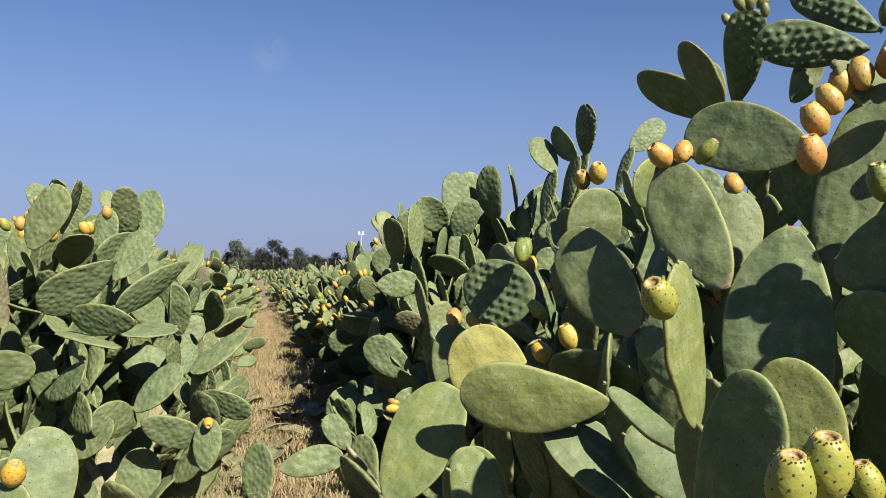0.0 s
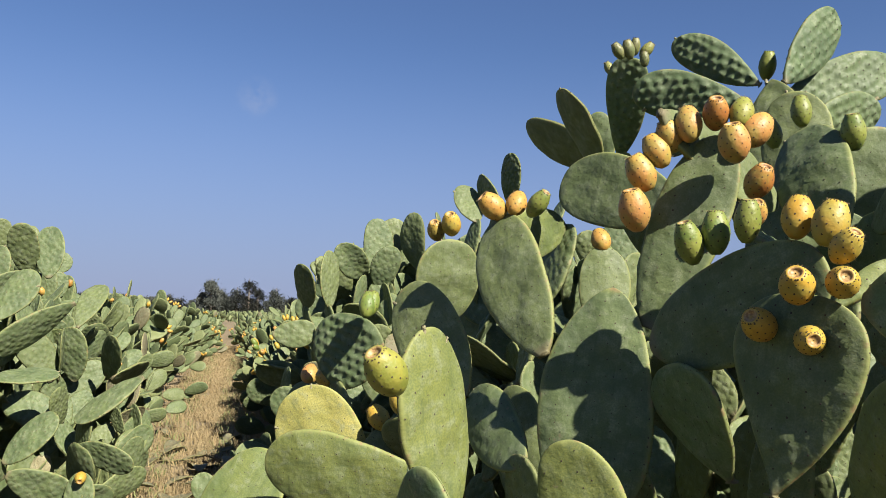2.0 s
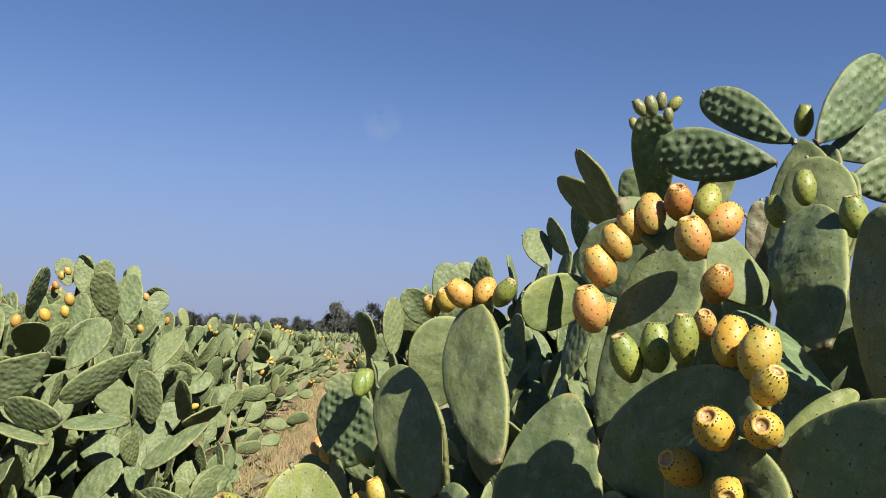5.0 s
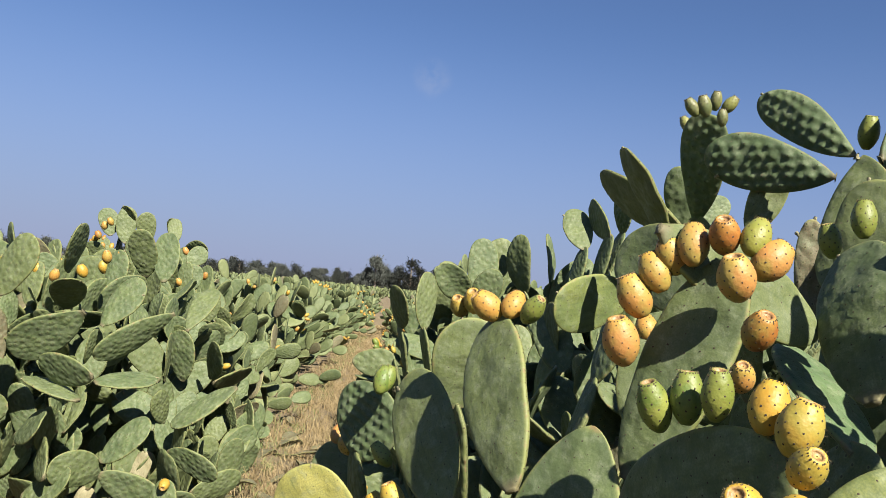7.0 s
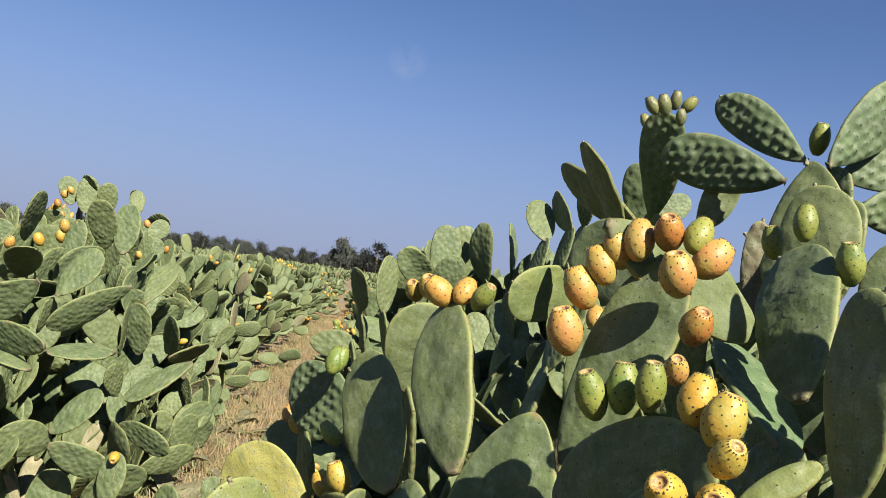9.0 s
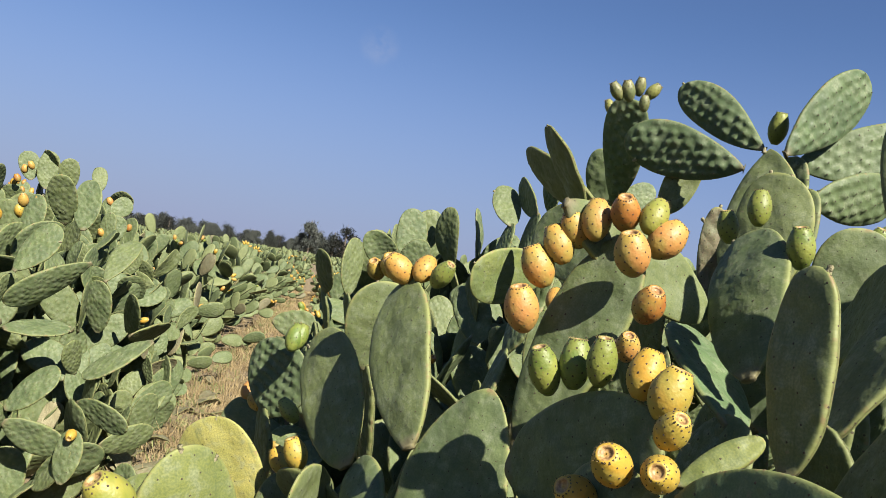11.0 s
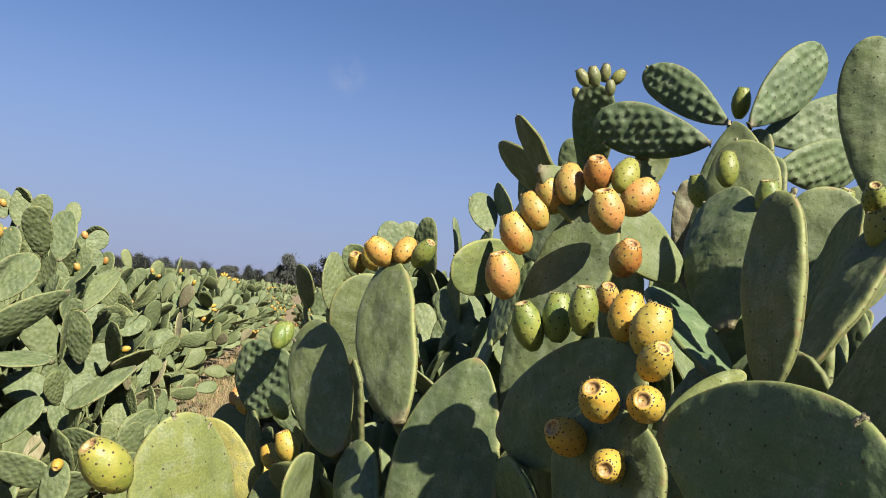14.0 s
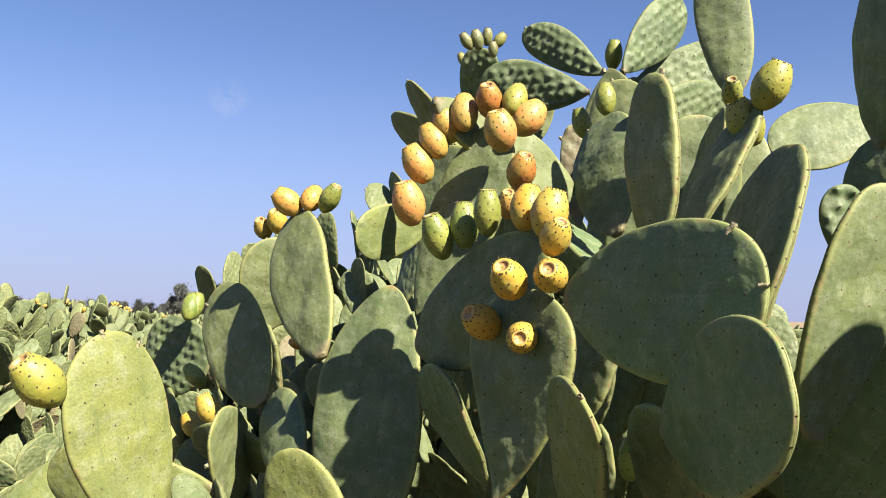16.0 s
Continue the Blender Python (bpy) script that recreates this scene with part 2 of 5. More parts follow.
SOIL = ground_material()
STRAW = simple_material("dry_straw", (0.300, 0.235, 0.120), (0.235, 0.170, 0.080), 3.0, 0.9, 0.5)
WEED = simple_material("weed_leaf", (0.131, 0.174, 0.052), (0.209, 0.217, 0.078), 4.0, 0.7, 0.5)
BARK = simple_material("grey_bark", (0.104, 0.087, 0.070), (0.174, 0.148, 0.113), 4.0, 0.9)
NEEDLES = simple_material("tree_foliage", (0.026, 0.033, 0.026), (0.044, 0.050, 0.040), 0.4, 0.8, 0.5)
AREOLE = simple_material("dark_areole", (0.030, 0.022, 0.014), (0.052, 0.036, 0.020), 200.0, 0.9)
BRISTLE = simple_material("glochid_bristle", (0.261, 0.191, 0.087), (0.191, 0.122, 0.052), 3.0, 0.8)

# ---- shapes ----


def to_mesh(name, verts, faces, mats, uvs=None, attrs=None, smooth=True):
    me = bpy.data.meshes.new(name)
    me.from_pydata(verts, [], faces)
    for m in mats:
        me.materials.append(m)
    if uvs:
        layer = me.uv_layers.new(name="UVMap")
        for loop in me.loops:
            layer.data[loop.index].uv = uvs[loop.vertex_index]
    for key, values in (attrs or {}).items():
        me.attributes.new(key, "FLOAT", "POINT").data.foreach_set("value", values)
    if smooth:
        me.polygons.foreach_set("use_smooth", [True] * len(me.polygons))
    me.update()
    return me


def pad_geometry(L, W, T, rng, rows=16, ring=20, a=0.62, b=0.44, bend=0.0, cup=0.0, wave=0.004, uneven=1.0):
    """A cactus joint: base at the origin, growing along +y, faces towards +z and -z, outline obovate, rim rounded.
    Returns verts, faces, uvs and the two masks (rim, joint)."""
    peak = a / (a + b)
    top = peak ** a * (1 - peak) ** b
    wob = [rng.uniform(-1, 1) for _ in range(6)]
    off = Vector((rng.uniform(0, 50), rng.uniform(0, 50), 0))
    verts, uvs, rim, joint, faces = [], [], [], [], []
    for i in range(rows + 1):
        s = i / rows
        v = 0.5 - 0.5 * math.cos(math.pi * (0.06 + 0.94 * s)) if i < rows else 0.99996
        f = max(v, 1e-4) ** a * max(1 - v, 4e-5) ** b / top
        f = max(f, 0.17 if i == 0 else 0.0)
        skew = 0.05 * uneven * W * (wob[0] * math.sin(3.1 * v) + wob[1] * math.sin(6.0 * v + wob[2]))
        for j in range(ring):
            ang = 2 * math.pi * j / ring
            c, sn = math.cos(ang), math.sin(ang)
            c = math.copysign(abs(c) ** 0.88, c)
            side = 1 + 0.05 * uneven * (wob[3] if c > 0 else wob[4]) * math.sin(5 * v + wob[5] * 3)
            x = 0.5 * W * f * c * side + skew
            t = 0.5 * T * max(f, 0.45 * (1 - v)) ** 0.7 * (1.0 + 0.35 * (1 - v))
            z = t * math.copysign(abs(sn) ** 0.6, sn)
            y = L * v
            z += 1.3 * bend * L * (v * v - v) + cup * W * (c * f) ** 2
            if wave:
                z += wave * noise.noise(Vector((x, y, 0)) * 14 + off) * (1 - abs(c) * 0.4)
            verts.append((x, y, z))
            uvs.append((x + (0.9 if sn < 0 else 0.0), y))
            rim.append(abs(c) ** 6 if v < 0.93 else max(abs(c) ** 6, (v - 0.93) / 0.07))
            joint.append(max(0.0, 1 - v / 0.22))
    for i in range(rows):
        for j in range(ring):
            p, q = i * ring + j, i * ring + (j + 1) % ring
            faces.append((p, p + ring, q + ring, q))
    faces.append(tuple(range(ring)))
    faces.append(tuple(range(rows * ring + ring - 1, rows * ring - 1, -1)))
    return verts, faces, uvs, rim, joint


def pad_mesh(name, L, W, T, rng, mat, **kw):
    v, f, uv, rim, joint = pad_geometry(L, W, T, rng, **kw)
    return to_mesh(name, v, f, [mat], uv, {"rim": rim, "joint": joint})


def lattice(L, W, step, rng):
    """Staggered points over a joint's face, in slanting rows."""
    turn, out = rng.uniform(0.3, 0.9), []
    c, sn = math.cos(turn), math.sin(turn)
    n = int(L / step) + 4
    for i in range(-n, n):
        for k in range(-n, n):
            a, b = (i + 0.5 * (k % 2)) * step, k * step * 0.86
            x, y = c * a - sn * b, 0.5 * L + sn * a + c * b
            if abs(x) < 0.52 * W and 0.03 * L < y < L:
                out.append((x + rng.gauss(0, 0.06) * step, y + rng.gauss(0, 0.06) * step))
    return np.array(out)


def studded_pad_mesh(name, L, W, T, rng, mat, step=0.036, hill=0.0012, sharp=1.6, rows=40, ring=48, **kw):
    """A joint seen close by: its skin swells round every areole, and each areole is a small dark stud."""
    verts, faces, uvs, rim, jo = pad_geometry(L, W, T, rng, rows=rows, ring=ring, **kw)
    P, edge = np.array(verts), np.array(rim)
    side = np.array([1.0 if 0 < j < ring / 2 else -1.0 if j > ring / 2 else 0.0 for j in range(ring)] * (rows + 1))
    spots = []
    for sgn in (1.0, -1.0):
        own = np.where(side == sgn)[0]
        pts = lattice(L, W, step, rng)
        gap = ((P[own][:, None, :2] - pts[None]) ** 2).sum(2)
        near = gap.argmin(0)
        ok = (gap.min(0) < (0.3 * step) ** 2) & (edge[own][near] < 0.8)
        near = own[near[ok]]
        d2 = ((P[own][:, None, :2] - P[near][None, :, :2]) ** 2).sum(2).min(1)
        P[own, 2] += sgn * hill * np.clip(1 - np.sqrt(d2) / (0.58 * step), 0, 1) ** sharp * (1 - edge[own]) ** 1.5
        spots += [(k, Vector((0, 0, sgn))) for k in near]
    along = 0.0
    for i in range(3, rows - 1):
        along += math.dist(P[i * ring, :2], P[(i - 1) * ring, :2])
        if along > 0.85 * step:
            along = 0.0
            spots += [(i * ring, Vector((1, 0.2, 0))), (i * ring + ring // 2, Vector((-1, 0.2, 0)))]
    verts = [tuple(p) for p in P]
    n = len(faces)
    for k, out in spots:
        c, r = Vector(verts[k]), rng.uniform(0.0016, 0.0025)
        a = out.orthogonal().normalized()
        b = out.cross(a)
        o = len(verts)
        for q in range(5):
            t = 1.2566 * q
            verts.append(tuple(c + (a * math.cos(t) + b * math.sin(t)) * r - out * 0.0004))
        verts.append(tuple(c + out * 0.0008))
        faces += [(o + q, o + (q + 1) % 5, o + 5) for q in range(5)]
        uvs += [uvs[k]] * 6
        rim += [rim[k]] * 6
        jo += [jo[k]] * 6
    me = to_mesh(name, verts, faces, [mat, AREOLE], uvs, {"rim": rim, "joint": jo})
    me.polygons.foreach_set("material_index", [0] * n + [1] * (len(faces) - n))
    return me


def fruit_geometry(L, D, rows=9, ring=12, belly=0.56):
    """A prickly pear: base at the origin, along +y, barrel-shaped, with a sunken crown."""
    prof = []
    for i in range(rows):
        v = i / (rows - 1)
        r = math.sin(math.pi * min(1.0, (0.07 + 0.80 * v ** (0.9 if belly > 0.5 else 0.75)))) ** 0.75
        prof.append((L * v, 0.5 * D * r, max(0.0, (v - 0.93) / 0.07) * 0.6))
    prof.append((L * 1.0, 0.5 * D * prof[-1][1] / (0.5 * D) * 0.80, 0.8))
    prof.append((L * 0.975, 0.5 * D * prof[-1][1] / (0.5 * D) * 0.72, 0.9))
    prof.append((L * 0.955, 0.5 * D * 0.30, 0.95))
    prof.append((L * 0.952, 0.5 * D * 0.04, 0.75))
    verts, rim, faces, uvs = [], [], [], []
    wide = 0.5 * D
    for y, r, m in prof:
        for j in range(ring):
            a = 2 * math.pi * j / ring
            verts.append((r * math.cos(a), y, r * math.sin(a)))
            rim.append(m)
            uvs.append((wide * min(a, 2 * math.pi - a) * 1.0, y + (1.0 if a > math.pi else 0.0)))
    for i in range(len(prof) - 1):
        for j in range(ring):
            p, q = i * ring + j, i * ring + (j + 1) % ring
            faces.append((p, p + ring, q + ring, q))
    faces.append(tuple(range(ring)))
    return verts, faces, rim, uvs


def fruit_mesh(name, L, D, mat, rows=9, ring=12, close=False):
    """A fruit; close: with its areoles in spirals, each a dark stud, and fine bristles thickest round the crown."""
    v, f, rim, uvs = fruit_geometry(L, D, rows, ring)
    along = [p[1] / L for p in v]
    n = len(f)
    if close:
        rng = random.Random(int(L * 1e6))

        def skin_point(h, a, k=1.0):
            r = 0.5 * D * math.sin(math.pi * min(1.0, 0.07 + 0.80 * h ** 0.9)) ** 0.75 * k
            return Vector((r * math.cos(a), h * L, r * math.sin(a)))

        marks = [(0.10 + 0.87 * ((i + 0.5) / 52) ** 0.9, 2.39996 * i + rng.gauss(0, 0.05)) for i in range(52)] + [(0.985, 0.37 * i + rng.gauss(0, 0.06)) for i in range(17)]
        for h, a in marks:
            c = skin_point(h, a)
            out = Vector((math.cos(a), 0.9 * (h - 0.5) * 1.4, math.sin(a))).normalized()
            e = out.orthogonal().normalized()
            g = out.cross(e)
            o, r = len(v), rng.uniform(0.0015, 0.0022)
            v += [tuple(c + (e * math.cos(1.2566 * q) + g * math.sin(1.2566 * q)) * r - out * 0.0003) for q in range(5)] + [tuple(c + out * 0.0011)]
            f += [(o + q, o + (q + 1) % 5, o + 5) for q in range(5)]
        studs = len(f)
        for h, a in marks:
            for _ in range(3 if h > 0.9 else 1):
                p = skin_point(h, a + rng.gauss(0, 0.03))
                d = (Vector((math.cos(a), rng.uniform(0.0, 1.2) * h, math.sin(a))) + Vector((rng.gauss(0, 0.3), rng.gauss(0, 0.3), rng.gauss(0, 0.3)))).normalized() * rng.uniform(0.0025, 0.006)
                w = d.orthogonal().normalized() * 0.0003
                o = len(v)
                v += [tuple(p - w), tuple(p + w), tuple(p + d)]
                f.append((o, o + 1, o + 2))
        more = len(v) - len(rim)
        rim += [0.0] * more
        along += [0.0] * more
        uvs += [(0.0, 0.0)] * more
    me = to_mesh(name, v, f, [mat, AREOLE, BRISTLE], uvs, {"rim": rim, "along": along})
    if close:
        me.polygons.foreach_set("material_index", [0] * n + [1] * (studs - n) + [2] * (len(f) - studs))
    return me


def basis(base, way, face):
    """A pose at base whose +y runs along way and whose +z turns towards face."""
    y = Vector(way).normalized()
    z = Vector(face)
    z = z - y * z.dot(y)
    z = z.normalized() if z.length > 1e-5 else y.orthogonal().normalized()
    x = y.cross(z)
    m = Matrix((x, y, z)).transposed().to_4x4()
    m.translation = Vector(base)
    return m


def child(name, mesh, parent, m, label=""):
    """A part under its thing, or a sub-part under its part, at the world pose m."""
    ob = new(name, mesh)
    ob.parent = parent
    inv = parent.matrix_basis.inverted() if parent.parent is None else (parent.parent.matrix_basis @ parent.matrix_basis).inverted()
    ob.matrix_basis = inv @ m
    return tagged(ob, label)


def plant(x, y, label, group="", z=0.0):
    ob = new("prickly_pear_cactus")
    ob.empty_display_size = 0.2
    ob.matrix_basis = pose(x, y, z)
    return tagged(ob, label, "cactus", group)


# ---- ground ----


def build_ground():
    """One sheet to the horizon, finer and gently uneven near the walk."""
    xs = sorted({*[-0.9 + 0.09 * i for i in range(34)], *[-12 + 0.8 * i for i in range(34)], -2600, -800, -250, -90, -40, -22, 22, 40, 90, 250, 800, 2600})
    ys = sorted({*[0.5 + 0.14 * i for i in range(110)], *[16 + i for i in range(30)], -2600, -600, -120, -40, -15, -5, -2, 55, 75, 110, 170, 280, 500, 1000, 2800})
    verts = []
    for y in ys:
        for x in xs:
            h = 0.05 * noise.noise(Vector((x * 0.7, y * 0.7, 0))) + 0.02 * noise.noise(Vector((x * 4, y * 4, 3)))
            verts.append((x, y, h if abs(x) < 40 and -20 < y < 60 else 0.0))
    w = len(xs)
    faces = [(j * w + i, j * w + i + 1, (j + 1) * w + i + 1, (j + 1) * w + i) for j in range(len(ys) - 1) for i in range(w - 1)]
    tagged(new("ground", to_mesh("ground", verts, faces, [SOIL])), "dry sandy soil covered with pale trampled grass", "ground", "", "structure")


build_ground()


def blades(name, spots, mat, label, size, per, spread, rng):
    """Tufts of thin bent blades, one object of kind stuff."""
    verts, faces = [], []
    for x, y in spots:
        for _ in range(per):
            a, r = rng.uniform(0, 6.283), spread * rng.random()
            bx, by = x + r * math.cos(a), y + r * math.sin(a)
            h = size * rng.uniform(0.4, 1.2)
            lean = Vector((rng.gauss(0, 0.6), rng.gauss(0, 0.6), 0)) * h
            wv = Vector((math.cos(a * 3), math.sin(a * 3), 0)) * rng.uniform(0.0025, 0.005)
            p0 = Vector((bx, by, -0.02))
            p1 = p0 + lean * 0.4 + Vector((0, 0, h * 0.7))
            p2 = p0 + lean * 1.15 + Vector((0, 0, h * rng.uniform(0.6, 1.0)))
            n = len(verts)
            verts += [tuple(p0 - wv), tuple(p0 + wv), tuple(p1 + wv * 0.7), tuple(p1 - wv * 0.7), tuple(p2)]
            faces += [(n, n + 1, n + 2, n + 3), (n + 3, n + 2, n + 4)]
    tagged(new(name, to_mesh(name, verts, faces, [mat], smooth=False)), label, "grass", "", "stuff")


grng = random.Random(5)
near = [(grng.gauss(0.2, 0.5), 2.5 + 32 * grng.random() ** 1.5) for _ in range(2600)]
blades("dry_grass", near, STRAW, "dry straw-coloured grass lying on the path", 0.14, 16, 0.13, grng)
near = [(0.2 + grng.choice((-1, 1)) * grng.uniform(0.18, 0.6), 2.5 + 24 * grng.random() ** 1.3) for _ in range(520)]
blades("green_weeds", near, WEED, "low green weeds along the path's edges", 0.14, 10, 0.09, grng)

# unseen ground round the walk's start, overgrown to darken and green its bounced light
near = [(grng.uniform(-3.5, 5.0), grng.uniform(-3.0, 2.2)) for _ in range(350)]
blades("unseen_straw_tufts", near, STRAW, "pale dry grass tufts on unseen soil", 0.15, 12, 0.16, grng)
near = [(grng.uniform(-3.5, 5.0), grng.uniform(-3.0, 2.2)) for _ in range(1300)]
blades("unseen_green_weeds", near, WEED, "low green weeds on unseen soil, added for greener bounced light", 0.12, 16, 0.16, grng)

# ---- growing whole plants ----
FRUIT_MESHES = [fruit_mesh("fruit", 0.080 * s, 0.054 * s, FRUIT[c], 7, 10) for c, s in (("green", 0.95), ("yellow", 1.05), ("orange", 1.0), ("orange", 1.1), ("yellow", 0.9), ("red", 0.9))]


def shares(rng, n, mat, rows, ring):
    out = []
    for i in range(n):
        W = rng.uniform(0.17, 0.22)
        out.append(pad_mesh("pad", 0.36, 1.08 * W, rng.uniform(0.016, 0.024), rng, mat, rows=rows, ring=ring, a=rng.uniform(0.5, 0.75), b=rng.uniform(0.40, 0.5),
                            bend=rng.uniform(-0.22, 0.22), cup=rng.uniform(-0.14, 0.14), wave=0.010))
    return out


srng = random.Random(11)
PADS_NEAR = shares(srng, 9, SKIN, 12, 16)
PADS_WITHERED = shares(srng, 3, SKIN_DRY, 12, 16)


def grow(rng, height, spread, stems=5, limit=110, crowd=1.0, lean=(0.0, 0.0)):
    """The joints of one plant: a list of (pose matrix, scale, level, terminal), base at the origin."""
    out, todo = [], []
    for i in range(stems):
        a = 6.283 * (i + rng.uniform(0, 0.8)) / stems
        r = spread * rng.uniform(0.1, 0.5)
        way = Vector((math.cos(a) * rng.uniform(0.2, 1.5) + lean[0], math.sin(a) * rng.uniform(0.2, 1.5) + lean[1], 1.0)).normalized()
        todo.append((Vector((r * math.cos(a), r * math.sin(a), -0.03)), way, rng.uniform(0, 6.283), 0))
    while todo and len(out) < limit:
        base, way, turn, level = todo.pop(0)
        s = rng.uniform(0.72, 1.12) * (1.15 if level < 2 else 1.0)
        face = Matrix.Rotation(turn, 3, "Z") @ Vector((1, 0, rng.uniform(-0.5, 0.8)))
        m = basis(base, way, face)
        tip = base + way * 0.32 * s
        r = math.hypot(tip.x, tip.y) / (1.3 * spread)
        more = tip.z + 0.12 < height * (1 - 0.62 * r * r) * rng.uniform(0.85, 1.05)
        out.append((m, s, level, not more))
        if more:
            kids = rng.choice((1, 2, 2, 2)) if level > 0 else 2
            for c in range(kids):
                u = (c - (kids - 1) / 2) * rng.uniform(0.45, 0.8)
                at = m @ Vector((math.sin(u) * 0.085 * s, 0.33 * s * (0.60 + 0.36 * math.cos(u)), 0))
                sideways = m.to_3x3() @ Vector((math.sin(u) * 1.15, math.cos(u), rng.gauss(0, 0.45)))
                w = (sideways + Vector((rng.gauss(0, 0.32), rng.gauss(0, 0.32), 0.16))).normalized()
                if w.z < -0.1:
                    w.z = abs(w.z)
                todo.append((at, w, turn + rng.gauss(0, 0.9), level + 1))
    top = max((m @ Vector((0, 0.33 * s, 0))).z for m, s, _, _ in out)
    k = min(1.18, max(0.8, height / top))
    return [(Matrix.Translation(m.translation * k) @ m.to_3x3().to_4x4(), s * k, level, end) for m, s, level, end in out]


def rim_fruits(rng, m, s, n):
    """Poses of n fruits on the upper rim of a joint."""
    for i in range(n):
        u = (i - (n - 1) / 2) * 0.42 + rng.gauss(0, 0.08)
        at = m @ Vector((math.sin(u) * 0.088 * s, 0.33 * s * (0.55 + 0.43 * math.cos(u)), 0))
        yield basis(at, m.to_3x3() @ Vector((math.sin(u), math.cos(u), rng.gauss(0, 0.3))), (rng.random(), rng.random(), 0.3))


def living_plant(rng, x, y, height, spread, stems, limit, label, group, lean=(0, 0), fruit=0.3, keep=None):
    """A plant near the walk: every joint a part, its fruits sub-parts."""
    top = plant(x, y, label, group)
    for m, s, level, end in grow(rng, height, spread, stems, limit, lean=lean):
        w = top.matrix_basis @ m
        if keep and not keep(w):
            continue
        ob = child("pad", rng.choice(PADS_WITHERED if rng.random() < (0.02 if end else 0.05) else PADS_NEAR), top, w @ Matrix.Scale(s, 4))
        if end and rng.random() < fruit:
            for fm in rim_fruits(rng, w, s, rng.choice((1, 2, 2, 3, 4))):
                child("fruit", rng.choice(FRUIT_MESHES), ob, fm)
    return top


def joined_plant(rng, height, spread, stems, limit, name="prickly_pear_cactus", pads=None, fruit=0.25, low=False):
    """The two meshes of a plant farther off: all its joints, and all its fruits."""
    pv, pf, pu, pr, pj, pm_i, fv, ff, fr, fm_i = [], [], [], [], [], [], [], [], [], []
    rows, ring = (5, 6) if low else (7, 8)
    shapes = [pad_geometry(0.33, rng.uniform(0.17, 0.22), 0.021, rng, rows=rows, ring=ring, bend=rng.uniform(-0.1, 0.1), wave=0.0) for _ in range(4)]
    fg = fruit_geometry(0.085, 0.056, 4, 6)
    for m, s, level, end in grow(rng, height, spread, stems, limit):
        v, f, u, r, j = rng.choice(shapes)
        o = len(pv)
        ms = m @ Matrix.Scale(s, 4)
        pv += [tuple(ms @ Vector(p)) for p in v]
        pf += [tuple(o + i for i in q) for q in f]
        ox, oy = rng.uniform(0, 20), rng.uniform(0, 20)
        pu += [(a + ox, b + oy) for a, b in u]
        pr += r
        pm_i += [1 if rng.random() < 0.04 else 0] * len(f)
        pj += j
        if end and rng.random() < fruit:
            for q in rim_fruits(rng, m, s, rng.choice((1, 2, 3, 4))):
                o = len(fv)
                fv += [tuple(q @ Vector(p)) for p in fg[0]]
                ff += [tuple(o + i for i in t) for t in fg[1]]
                fr += fg[2]
                fm_i += [rng.choice((0, 1, 1, 2))] * len(fg[1])
    pm = to_mesh("canopy", pv, pf, [SKIN_FAR, SKIN_DRY], pu, {"rim": pr, "joint": pj})
    pm.polygons.foreach_set("material_index", pm_i)
    fm = to_mesh("ripe_fruit", fv, ff, [FRUIT["green"], FRUIT["yellow"], FRUIT["orange"]], [(x * 1.3, y) for x, y, z in fv], {"rim": fr, "along": [0.5] * len(fv)})
    fm.polygons.foreach_set("material_index", fm_i)
    return pm, fm

# ---- single joints and fruits of the near plants ----
hrng = random.Random(77)


def bud_mesh():
    """A shrivelled flower stub, 1 cm long."""
    ring, prof = 7, ((-0.004, 0.0045), (0.002, 0.005), (0.006, 0.0035), (0.010, 0.0045), (0.012, 0.002))
    verts = [(r * math.cos(6.283 * j / ring) * (1 + 0.2 * math.sin(j * 2.3 + y * 900)), y, r * math.sin(6.283 * j / ring)) for y, r in prof for j in range(ring)]
    faces = [(i * ring + j, (i + 1) * ring + j, (i + 1) * ring + (j + 1) % ring, i * ring + (j + 1) % ring) for i in range(len(prof) - 1) for j in range(ring)]
    return to_mesh("withered_bud", verts, faces + [tuple(range(len(verts) - ring, len(verts)))], [CORK])


BUD = bud_mesh()


def joint(top, base, way, face, L, W, skin, a=0.62, b=0.45):
    """One cactus pad of its own shape, a part of its plant."""
    old = 1.0 if L > 0.42 else 0.85
    form = {"a": a * hrng.uniform(0.97, 1.03), "b": b * hrng.uniform(0.97, 1.03), "bend": hrng.uniform(-0.07, 0.07), "cup": hrng.uniform(-0.04, 0.04), "wave": 0.008, "uneven": 0.6}
    if base[1] < 3.3:
        hill = 0.010 if skin is SKIN_YOUNG else hrng.choice((0.0012, 0.002, 0.003))
        me = studded_pad_mesh("pad", L, W, 0.026 * old, hrng, CLOSE_SKIN.get(skin, skin), hill=hill, rows=64 if skin is SKIN_YOUNG else 40, ring=72 if skin is SKIN_YOUNG else 48, **form)
    else:
        me = pad_mesh("pad", L, W, 0.026 * old, hrng, skin, rows=22, ring=28, **form)
    m = basis(base, way, face)
    pad = child("pad", me, top, m)
    for _ in range(hrng.choice((0, 0, 1, 2))):
        u = hrng.uniform(-1.1, 1.1)
        at = m @ Vector((math.sin(u) * 0.46 * W, L * (0.585 + 0.40 * math.cos(u)), 0))
        out = m.to_3x3() @ Vector((math.sin(u), math.cos(u), hrng.gauss(0, 0.2)))
        child("withered_bud", BUD, pad, basis(at, out, (0.3, -1, 0.2)) @ Matrix.Scale(hrng.uniform(0.7, 1.4), 4), "small dry brown bud stub")
    return pad


